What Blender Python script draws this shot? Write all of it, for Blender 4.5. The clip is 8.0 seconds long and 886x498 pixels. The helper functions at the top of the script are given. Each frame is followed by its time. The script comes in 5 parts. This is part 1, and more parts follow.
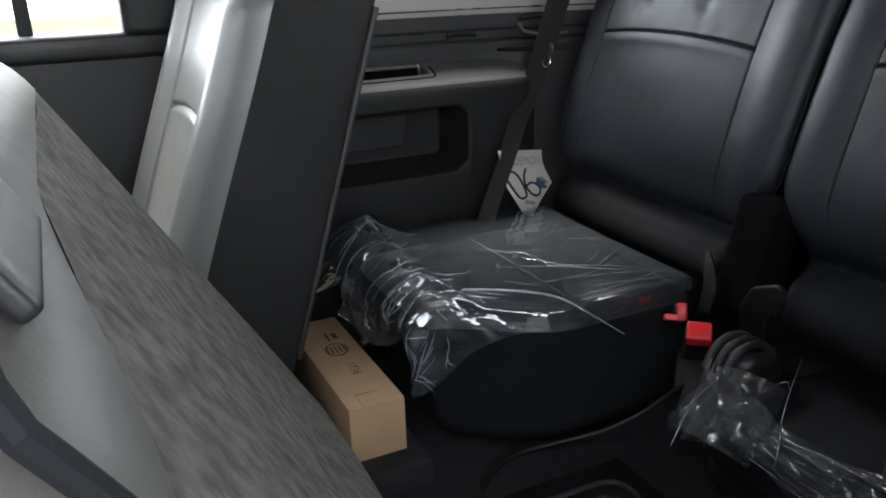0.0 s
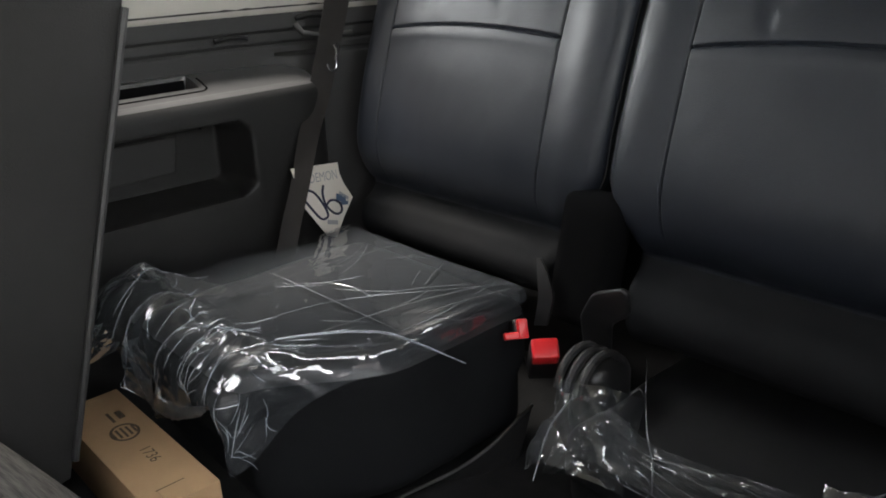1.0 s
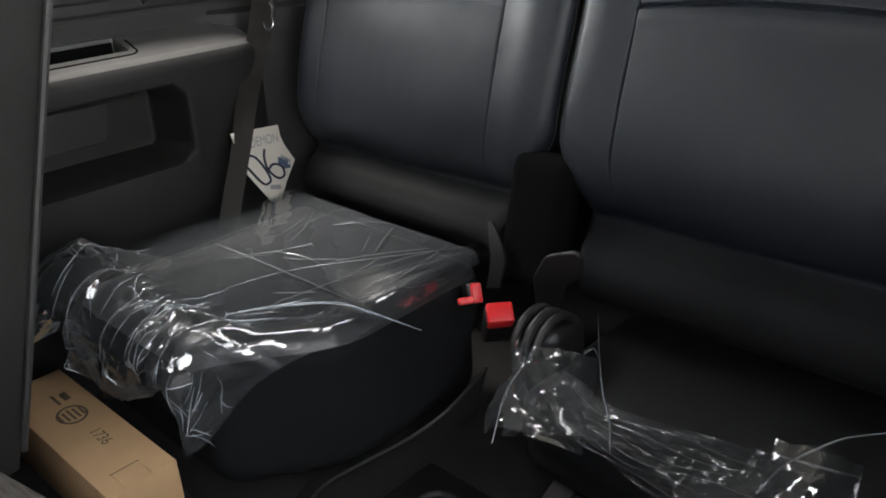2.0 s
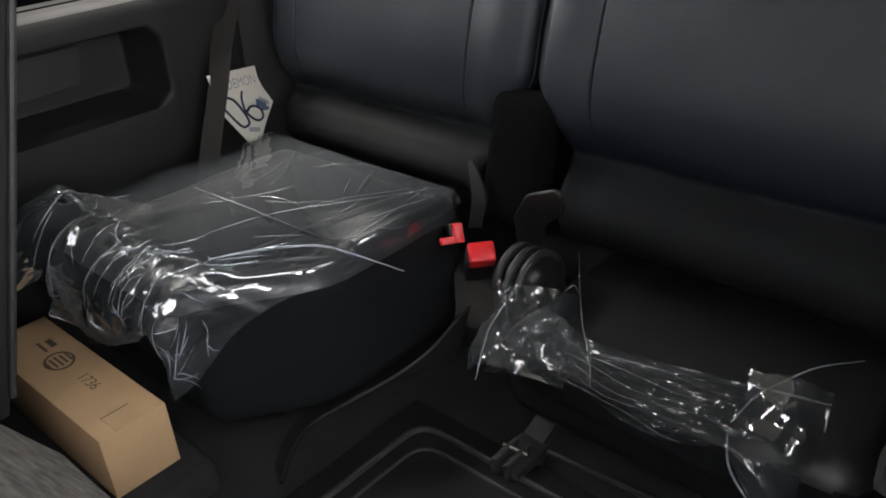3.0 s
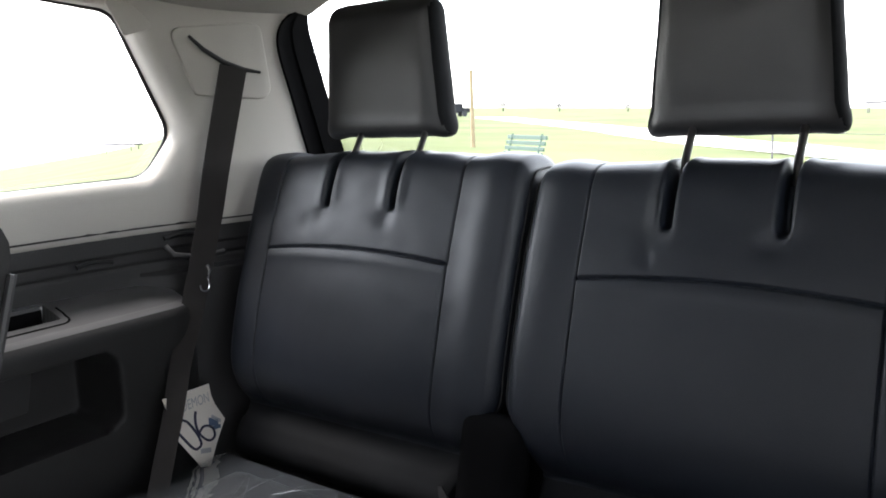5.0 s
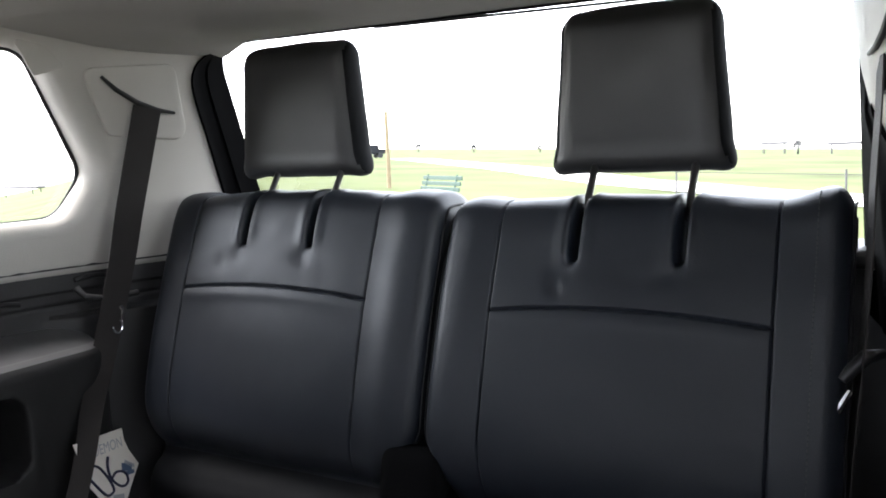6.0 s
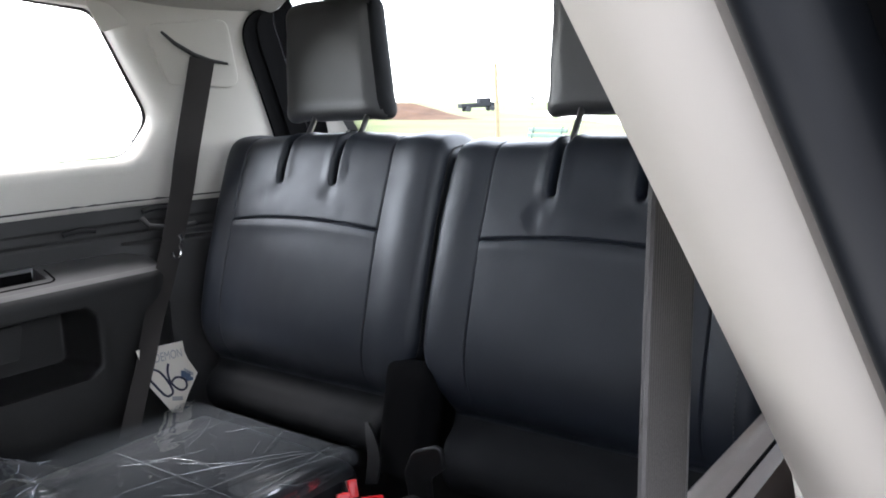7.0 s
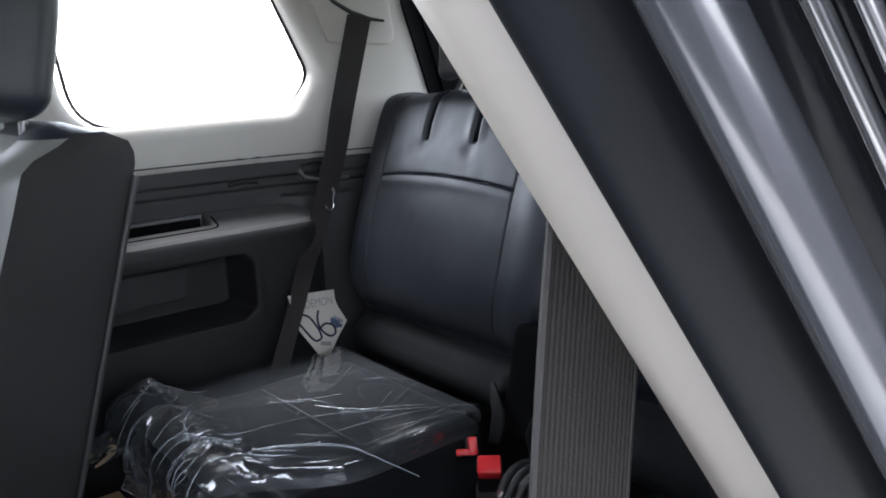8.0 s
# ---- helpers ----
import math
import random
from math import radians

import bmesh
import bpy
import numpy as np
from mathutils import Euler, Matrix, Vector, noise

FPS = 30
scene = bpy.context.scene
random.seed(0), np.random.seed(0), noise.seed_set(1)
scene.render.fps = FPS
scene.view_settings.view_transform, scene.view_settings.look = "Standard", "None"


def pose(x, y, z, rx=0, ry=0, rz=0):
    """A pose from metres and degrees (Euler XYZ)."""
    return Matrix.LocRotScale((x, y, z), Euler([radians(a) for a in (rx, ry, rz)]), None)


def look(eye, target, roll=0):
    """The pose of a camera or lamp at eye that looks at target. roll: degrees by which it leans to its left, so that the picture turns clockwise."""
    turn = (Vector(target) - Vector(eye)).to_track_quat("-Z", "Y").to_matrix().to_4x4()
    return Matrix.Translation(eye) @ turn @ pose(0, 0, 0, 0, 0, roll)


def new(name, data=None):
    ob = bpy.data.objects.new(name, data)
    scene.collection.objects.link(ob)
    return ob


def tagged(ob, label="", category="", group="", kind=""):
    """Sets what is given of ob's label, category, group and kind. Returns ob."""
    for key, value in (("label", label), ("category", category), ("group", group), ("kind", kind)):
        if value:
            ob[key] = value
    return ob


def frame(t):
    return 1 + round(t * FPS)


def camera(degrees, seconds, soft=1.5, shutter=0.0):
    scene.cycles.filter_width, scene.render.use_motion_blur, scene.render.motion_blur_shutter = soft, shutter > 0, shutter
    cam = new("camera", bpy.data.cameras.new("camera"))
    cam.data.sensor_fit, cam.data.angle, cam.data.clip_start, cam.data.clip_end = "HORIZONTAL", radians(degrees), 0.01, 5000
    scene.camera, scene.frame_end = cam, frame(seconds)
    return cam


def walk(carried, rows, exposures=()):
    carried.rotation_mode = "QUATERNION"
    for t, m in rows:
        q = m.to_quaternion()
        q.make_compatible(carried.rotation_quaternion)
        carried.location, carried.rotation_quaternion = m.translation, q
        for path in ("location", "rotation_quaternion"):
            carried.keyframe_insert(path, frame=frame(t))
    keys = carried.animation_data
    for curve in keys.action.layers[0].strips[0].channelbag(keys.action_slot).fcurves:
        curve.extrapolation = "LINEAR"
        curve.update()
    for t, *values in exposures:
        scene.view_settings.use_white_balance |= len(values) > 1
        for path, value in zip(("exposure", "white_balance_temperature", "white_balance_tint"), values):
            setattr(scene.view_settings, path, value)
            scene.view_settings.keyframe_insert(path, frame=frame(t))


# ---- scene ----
cam = camera(57.4, 8.0, soft=1.8)
PATH = [
    (0, (0.781, -0.944, 0.885), (-0.922, -0.150, 0.197), -1.7),
    (0.5, (0.662, -0.906, 0.874), (-0.893, 0.153, 0.196), -2.3),
    (1, (0.625, -0.890, 0.864), (-0.788, 0.341, 0.165), -3.1),
    (1.5, (0.590, -0.881, 0.877), (-0.729, 0.419, 0.122), -3.1),
    (2, (0.598, -0.891, 0.882), (-0.673, 0.414, 0.057), -3.1),
    (2.2, (0.598, -0.891, 0.878), (-0.658, 0.413, 0.027), -3.1),
    (3.3, (0.604, -0.890, 0.898), (-0.592, 0.381, -0.079), -3.9),
    (3.5, (0.601, -0.888, 0.913), (-0.610, 0.390, -0.036), -4.1),
    (4, (0.585, -0.905, 0.937), (-0.660, 0.517, 0.281), -2.7),
    (4.5, (0.566, -0.919, 0.950), (-0.669, 0.583, 0.483), -2.6),
    (5, (0.546, -0.922, 0.953), (-0.615, 0.671, 0.614), -2.5),
    (5.2, (0.535, -0.925, 0.955), (-0.573, 0.710, 0.641), -2.6),
    (6.3, (0.611, -0.951, 0.948), (-0.377, 0.771, 0.707), -2.5),
    (6.5, (0.654, -0.949, 0.943), (-0.349, 0.763, 0.699), -2.5),
    (6.7, (0.691, -0.956, 0.931), (-0.349, 0.732, 0.669), -2.5),
    (7, (0.762, -0.960, 0.931), (-0.455, 0.588, 0.582), -2.8),
    (7.3, (0.800, -0.931, 0.942), (-0.556, 0.482, 0.536), -2.7),
    (7.5, (0.807, -0.913, 0.956), (-0.603, 0.436, 0.519), -2.8),
    (7.8, (0.803, -0.888, 0.934), (-0.696, 0.365, 0.507), -3.2),
    (8, (0.811, -0.891, 0.930), (-0.725, 0.316, 0.499), -2.9),
]
walk(cam, [(t, look(eye, target, roll)) for t, eye, target, roll in PATH], [(0.0, 3.95, 6400, 10), (0.5, 3.8, 6600, 10), (1.0, 4.35, 6950, 10), (3.4, 4.47, 6950, 10), (4.5, 4.0, 6600, 12), (6.3, 3.95, 6400, 13), (7.0, 4.40, 6250, 13), (7.5, 4.25, 6100, 12), (8.0, 3.97, 6080, 12)])

# ---- world and light: bright overcast daylight ----
world = bpy.data.worlds.new("overcast_sky")
scene.world = world
world.use_nodes = True
wn, wl = world.node_tree.nodes, world.node_tree.links
sky = wn.new("ShaderNodeTexSky")
sky.sky_type, sky.sun_disc = "NISHITA", False
sky.sun_elevation, sky.sun_rotation = radians(59), radians(249)
sky.dust_density, sky.air_density = 1.0, 1.0
soft_sky = wn.new("ShaderNodeHueSaturation")
soft_sky.inputs["Saturation"].default_value = 0.25
wl.new(sky.outputs[0], soft_sky.inputs["Color"])
wl.new(soft_sky.outputs[0], wn["Background"].inputs[0])
wn["Background"].inputs[1].default_value = 0.15
sun_data = bpy.data.lights.new("sun", "SUN")
sun_data.energy, sun_data.angle, sun_data.color = 0.75, radians(30), (1.0, 0.975, 0.95)
sun = new("sun", sun_data)
# the sun stands high behind thin cloud, beyond the far side of the car
sun.matrix_world = look((-4.8, -1.8, 8.6), (0, 0, 0))


# ---- materials ----
def material(name, color, rough=0.5, metal=0.0, grain=0.0, grain_scale=300.0, spread=0.15, spread_scale=6.0, coat=0.0,
             spec=0.5, sheen=0.0, ribs=None, voronoi=False, second=None):
    """Principled material with two scales of colour variation and a fine relief."""
    m = bpy.data.materials.new(name)
    m.use_nodes = True
    n, l = m.node_tree.nodes, m.node_tree.links
    b = n["Principled BSDF"]
    b.inputs["Roughness"].default_value, b.inputs["Metallic"].default_value = rough, metal
    b.inputs["Specular IOR Level"].default_value = spec
    b.inputs["Coat Weight"].default_value = coat
    b.inputs["Sheen Weight"].default_value = sheen
    tc = n.new("ShaderNodeTexCoord")
    big = n.new("ShaderNodeTexNoise")
    big.inputs["Scale"].default_value, big.inputs["Detail"].default_value = spread_scale, 6.0
    l.new(tc.outputs["Object"], big.inputs["Vector"])
    ramp = n.new("ShaderNodeMix")
    ramp.data_type = "RGBA"
    lo = second or tuple(c * (1 - spread) for c in color)
    hi = tuple(min(1.0, c * (1 + spread)) for c in color)
    ramp.inputs["A"].default_value, ramp.inputs["B"].default_value = (*lo, 1), (*hi, 1)
    st = n.new("ShaderNodeMapRange")
    st.inputs["From Min"].default_value, st.inputs["From Max"].default_value = 0.3, 0.7
    l.new(big.outputs["Fac"], st.inputs["Value"])
    l.new(st.outputs[0], ramp.inputs["Factor"])
    l.new(ramp.outputs["Result"], b.inputs["Base Color"])
    rr = n.new("ShaderNodeMapRange")
    rr.inputs["To Min"].default_value, rr.inputs["To Max"].default_value = max(0.02, rough - 0.06), min(1.0, rough + 0.06)
    fine = n.new("ShaderNodeTexNoise")
    fine.inputs["Scale"].default_value, fine.inputs["Detail"].default_value = spread_scale * 7, 5.0
    l.new(tc.outputs["Object"], fine.inputs["Vector"])
    l.new(fine.outputs["Fac"], rr.inputs["Value"])
    l.new(rr.outputs[0], b.inputs["Roughness"])
    if grain:
        if voronoi:
            g = n.new("ShaderNodeTexVoronoi")
            out = g.outputs["Distance"]
        else:
            g = n.new("ShaderNodeTexNoise")
            g.inputs["Detail"].default_value = 3.0
            out = g.outputs["Fac"]
        g.inputs["Scale"].default_value = grain_scale
        l.new(tc.outputs["Object"], g.inputs["Vector"])
        bump = n.new("ShaderNodeBump")
        bump.inputs["Strength"].default_value, bump.inputs["Distance"].default_value = grain, 0.001
        l.new(out, bump.inputs["Height"])
        if ribs:
            w = n.new("ShaderNodeTexWave")
            w.bands_direction = ribs[0]
            w.inputs["Scale"].default_value = ribs[1]
            l.new(tc.outputs["Object" if len(ribs) < 3 else "UV"], w.inputs["Vector"])
            b2 = n.new("ShaderNodeBump")
            b2.inputs["Strength"].default_value, b2.inputs["Distance"].default_value = 0.3, 0.001
            l.new(w.outputs["Fac"], b2.inputs["Height"])
            l.new(bump.outputs[0], b2.inputs["Normal"])
            bump = b2
        l.new(bump.outputs[0], b.inputs["Normal"])
    return m


def film_material(name, tint, gloss, rough, strength, haze=0.0):
    """A thin clear sheet: lets light pass and mirrors more of it at a glancing angle."""
    m = bpy.data.materials.new(name)
    m.use_nodes = True
    n, l = m.node_tree.nodes, m.node_tree.links
    n.remove(n["Principled BSDF"])
    clear, shine, mix, fres = (n.new(k) for k in ("ShaderNodeBsdfTransparent", "ShaderNodeBsdfGlossy", "ShaderNodeMixShader", "ShaderNodeFresnel"))
    clear.inputs["Color"].default_value = (*tint, 1)
    shine.inputs["Color"].default_value, shine.inputs["Roughness"].default_value = (gloss, gloss, gloss, 1), rough
    fres.inputs["IOR"].default_value = strength
    tc, nz, bump = n.new("ShaderNodeTexCoord"), n.new("ShaderNodeTexNoise"), n.new("ShaderNodeBump")
    nz.inputs["Scale"].default_value, nz.inputs["Detail"].default_value = 45.0, 2.0
    bump.inputs["Strength"].default_value, bump.inputs["Distance"].default_value = (0.07 if rough > 0.02 else 0.0), 0.004
    l.new(tc.outputs["Object"], nz.inputs["Vector"])
    l.new(nz.outputs["Fac"], bump.inputs["Height"])
    l.new(bump.outputs[0], shine.inputs["Normal"])
    l.new(bump.outputs[0], fres.inputs["Normal"])
    l.new(fres.outputs[0], mix.inputs[0])
    l.new(clear.outputs[0], mix.inputs[1])
    l.new(shine.outputs[0], mix.inputs[2])
    last = mix
    if haze:
        cloud, blend = n.new("ShaderNodeBsdfDiffuse"), n.new("ShaderNodeMixShader")
        cloud.inputs["Color"].default_value = (0.70, 0.77, 0.84, 1)
        blend.inputs[0].default_value = haze
        l.new(bump.outputs[0], cloud.inputs["Normal"])
        l.new(mix.outputs[0], blend.inputs[1])
        l.new(cloud.outputs[0], blend.inputs[2])
        last = blend
    l.new(last.outputs[0], n["Material Output"].inputs["Surface"])
    return m


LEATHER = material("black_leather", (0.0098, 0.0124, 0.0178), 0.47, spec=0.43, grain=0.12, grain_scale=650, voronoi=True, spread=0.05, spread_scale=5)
# the leather again with more shine, to brighten head restraints and pads
LEATHER_BRIGHT = material("black_leather_brightened", (0.0125, 0.0130, 0.0140), 0.44, spec=0.72, grain=0.10, grain_scale=650, voronoi=True, spread=0.05, spread_scale=5)
LEATHER_SIDE = material("black_vinyl", (0.010, 0.0102, 0.011), 0.6, spec=0.3, grain=0.2, grain_scale=420, voronoi=True, spread=0.12)
FLANK_AND_SHADE = material("matt_black_cloth_and_shade", (0.0083, 0.0089, 0.0099), 0.85, spec=0.15, grain=0.35, grain_scale=600, spread=0.2)
# flank cloth lightened for the veil of glare over the second-row seat
SECOND_CLOTH = material("flank_cloth_lifted", (0.0150, 0.0146, 0.0142), 0.8, spec=0.25, grain=0.35, grain_scale=600, spread=0.2)
STITCH = material("grey_thread", (0.05, 0.05, 0.052), 0.8)
PLASTIC = material("dark_grey_trim_plastic", (0.024, 0.0235, 0.0235), 0.48, spec=0.4, grain=0.3, grain_scale=700, voronoi=True, spread=0.1)
# one armrest plastic as shaded face and lit tops: light put into colour
ARM_SHADED = material("armrest_plastic_shaded", (0.0135, 0.0132, 0.0130), 0.55, spec=0.33, grain=0.3, grain_scale=700, voronoi=True, spread=0.1)
ARM_LIT = material("armrest_plastic_lit", (0.080, 0.079, 0.080), 0.36, spec=0.8, grain=0.03, grain_scale=700, voronoi=True, spread=0.08)
ARM_LIT_WARM = material("armrest_plastic_lit_warm", (0.110, 0.088, 0.075), 0.42, spec=0.6, grain=0.03, grain_scale=700, voronoi=True, spread=0.08)
BLACK_PLASTIC = material("black_plastic", (0.011, 0.011, 0.0115), 0.42, grain=0.15, grain_scale=500, spread=0.2)
BEIGE = material("light_beige_trim_plastic", (0.47, 0.45, 0.41), 0.52, grain=0.2, grain_scale=650, voronoi=True, spread=0.04)
BEIGE_SMOOTH = material("smooth_beige_trim", (0.43, 0.395, 0.350), 0.5, spread=0.03, spread_scale=12)
HEADLINER = material("beige_headliner_fabric", (0.33, 0.315, 0.285), 0.95, grain=0.5, grain_scale=900, spread=0.05, sheen=0.2)
FLOOR_CARPET = material("black_floor_carpet", (0.011, 0.011, 0.0115), 0.95, grain=0.9, grain_scale=600, spread=0.35, spread_scale=30)
GREY_CARPET = material("grey_seat_back_carpet", (0.082, 0.074, 0.064), 0.95, grain=1.0, grain_scale=140, voronoi=True, spread=0.6, spread_scale=60)
WEBBING = material("grey_seat_belt_webbing", (0.0195, 0.0172, 0.0165), 0.7, grain=0.3, grain_scale=800, ribs=("X", 6.0, "UV"))
# the same webbing, darkened for the shade on the two third-row belts
SHADED_WEBBING = material("shaded_seat_belt_webbing", (0.0185, 0.0160, 0.0150), 0.75, spec=0.3, grain=0.3, grain_scale=800, ribs=("X", 6.0, "UV"))
CARDBOARD = material("brown_cardboard", (0.46, 0.295, 0.16), 0.85, grain=0.35, grain_scale=260, spread=0.08, spread_scale=14)
CARD_INK = material("faded_black_ink", (0.10, 0.07, 0.045), 0.85, spread=0.3, spread_scale=60)
PAPER = material("white_paper_card", (0.82, 0.77, 0.69), 0.75, grain=0.2, grain_scale=300, spread=0.05)
PAPER_INK = material("dark_blue_ink", (0.02, 0.02, 0.05), 0.6)
PAPER_GREY = material("pale_grey_print", (0.42, 0.41, 0.42), 0.7)
PAPER_BLUE = material("blue_print", (0.09, 0.13, 0.21), 0.7)
BLACK_FELT = material("matt_black_lining", (0.0045, 0.0045, 0.0048), 0.95, grain=0.4, grain_scale=500, spec=0.03, spread=0.2)
RED = material("red_buckle_button", (0.62, 0.02, 0.025), 0.35, spread=0.05)
CHROME = material("polished_steel", (0.62, 0.62, 0.63), 0.22, metal=1.0, spread=0.05)
DARK_STEEL = material("dark_steel_post", (0.16, 0.16, 0.165), 0.3, metal=1.0, spread=0.1)
RUBBER = material("black_rubber_seal", (0.006, 0.007, 0.009), 0.45, spec=0.3, grain=0.03, grain_scale=1500, spread=0.1)
SEAT_EDGE = material("grey_beige_vinyl", (0.050, 0.047, 0.040), 0.5, grain=0.15, grain_scale=500, spread=0.06)
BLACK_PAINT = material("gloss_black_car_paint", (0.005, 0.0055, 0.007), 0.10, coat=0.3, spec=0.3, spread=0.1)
# black flange given a grey metal colour, so that a highlight shows
BODY_FLANGE = material("body_flange_metallic", (0.20, 0.207, 0.225), 0.19, metal=0.8, coat=0.7, spread=0.15, spread_scale=20)
# black paint edge as bright metal, for its line of reflected light
EDGE_GLINT = material("edge_glint_metal", (0.38, 0.385, 0.40), 0.17, metal=0.9, coat=0.6, spread=0.15, spread_scale=20)
FILM = film_material("clear_polythene_film", (0.96, 0.965, 0.97), 1.0, 0.03, 2.0, 0.030)
FILM_FOLD = film_material("folded_polythene_film", (0.95, 0.955, 0.96), 1.0, 0.03, 2.6, 0.016)
FILM_BAND = film_material("drawn_polythene_film", (0.96, 0.965, 0.97), 1.0, 0.06, 1.7, 0.012)
FILM_VEIL = film_material("creased_polythene_film", (0.93, 0.94, 0.95), 1.0, 0.10, 1.8, 0.06)
# black leather turned grey and glossy: light on the far seat's front painted in
LEATHER_LIT = material("black_leather_lit", (0.125, 0.128, 0.118), 0.34, spec=0.9, grain=0.10, grain_scale=650, voronoi=True, spread=0.05, spread_scale=5)
FILM_STRIP = film_material("film_strip_and_glint", (0.8, 0.82, 0.84), 1.0, 0.22, 2.1, 0.25)
GLASS = film_material("window_glass", (0.93, 0.95, 0.94), 1.0, 0.0, 1.35)
GRASS = material("mown_grass", (0.066, 0.077, 0.032), 0.95, spec=0.05, grain=0.6, grain_scale=30, spread=0.35, spread_scale=0.12)
GRAVEL = material("pale_gravel", (0.38, 0.365, 0.335), 0.95, spec=0.05, grain=0.5, grain_scale=40, spread=0.12, spread_scale=0.5)
SOIL = material("brown_soil", (0.045, 0.027, 0.018), 0.95, spec=0.05, grain=0.6, grain_scale=12, spread=0.25, spread_scale=0.8)
GREEN_PAINT = material("green_painted_steel", (0.006, 0.030, 0.019), 0.5, spread=0.1)
POLE_WOOD = material("weathered_pine", (0.15, 0.115, 0.065), 0.8, grain=0.3, grain_scale=60, spread=0.15)
FAR_DARK = material("far_dark_foliage", (0.014, 0.015, 0.017), 0.9, spec=0.1, spread=0.3, spread_scale=0.5)
FAR_WALL = material("far_building_wall", (0.07, 0.066, 0.07), 0.9, spread=0.2, spread_scale=0.2)


# ---- mesh helpers ----
def finish(bm, smooth=True):
    bmesh.ops.recalc_face_normals(bm, faces=bm.faces)
    if smooth:
        for f in bm.faces:
            f.smooth = True


def mesh_of(name, bm, mat, smooth=True, angle=None):
    finish(bm, smooth)
    me = bpy.data.meshes.new(name)
    bm.to_mesh(me)
    bm.free()
    me.materials.append(mat)
    if angle is not None:
        me.set_sharp_from_angle(angle=radians(angle))
    return me


def part(name, bm, mat, parent, label="", smooth=True, angle=40):
    ob = new(name, mesh_of(name, bm, mat, smooth, angle))
    ob.parent = parent
    if label:
        tagged(ob, label)
    return ob


def thing(name, label, category, group="", kind="", at=(0, 0, 0)):
    ob = new(name)
    ob.location = at
    ob.empty_display_size = 0.05
    return tagged(ob, label, category, group, kind)


def solid(name, bm, mat, label, category="", group="", kind="", smooth=True, angle=40):
    ob = new(name, mesh_of(name, bm, mat, smooth, angle))
    return tagged(ob, label, category, group, kind)


def smoothstep(a, b, v):
    t = min(1.0, max(0.0, (v - a) / (b - a)))
    return t * t * (3 - 2 * t)


def lerp_table(table, v):
    """Smooth interpolation through rows of (v, a, b, ...)."""
    xs = [r[0] for r in table]
    if v <= xs[0]:
        return table[0][1:]
    for i in range(len(xs) - 1):
        if v <= xs[i + 1]:
            p0, p1, p2, p3 = table[max(0, i - 1)], table[i], table[i + 1], table[min(len(xs) - 1, i + 2)]
            t = (v - p1[0]) / (p2[0] - p1[0])
            out = []
            for k in range(1, len(p1)):
                m1 = (p2[k] - p0[k]) / (p2[0] - p0[0]) * (p2[0] - p1[0])
                m2 = (p3[k] - p1[k]) / (p3[0] - p1[0]) * (p2[0] - p1[0])
                out.append((2 * t**3 - 3 * t**2 + 1) * p1[k] + (t**3 - 2 * t**2 + t) * m1 + (-2 * t**3 + 3 * t**2) * p2[k] + (t**3 - t**2) * m2)
            return tuple(out)
    return table[-1][1:]


def sheet(us, vs, fn, close_u=False, uv=False):
    """A surface over the grid us x vs."""
    bm = bmesh.new()
    rows = [[bm.verts.new(fn(u, v)) for v in vs] for u in us]
    layer = bm.loops.layers.uv.new("uv") if uv else None
    n = len(us)
    for i in range(n if close_u else n - 1):
        for j in range(len(vs) - 1):
            i2 = (i + 1) % n
            try:
                f = bm.faces.new((rows[i][j], rows[i2][j], rows[i2][j + 1], rows[i][j + 1]))
            except ValueError:
                continue
            if layer:
                for lp, (a, b) in zip(f.loops, ((i, j), (i + 1, j), (i + 1, j + 1), (i, j + 1))):
                    lp[layer].uv = (vs[b], us[a] if a < n else us[0])
    return bm


def span(a, b, n):
    return [a + (b - a) * i / (n - 1) for i in range(n)]


def box(x0, x1, y0, y1, z0, z1, r=0.0, seg=3, bm=None):
    own = bm is None
    bm = bm or bmesh.new()
    tmp = bmesh.new()
    bmesh.ops.create_cube(tmp, size=1.0)
    for v in tmp.verts:
        v.co = Vector(((x0 + x1) / 2 + v.co.x * (x1 - x0), (y0 + y1) / 2 + v.co.y * (y1 - y0), (z0 + z1) / 2 + v.co.z * (z1 - z0)))
    if r:
        bmesh.ops.bevel(tmp, geom=tmp.edges[:], offset=r, segments=seg, profile=0.5, affect="EDGES")
    me = bpy.data.meshes.new("tmp")
    tmp.to_mesh(me)
    tmp.free()
    bm.from_mesh(me)
    bpy.data.meshes.remove(me)
    return bm


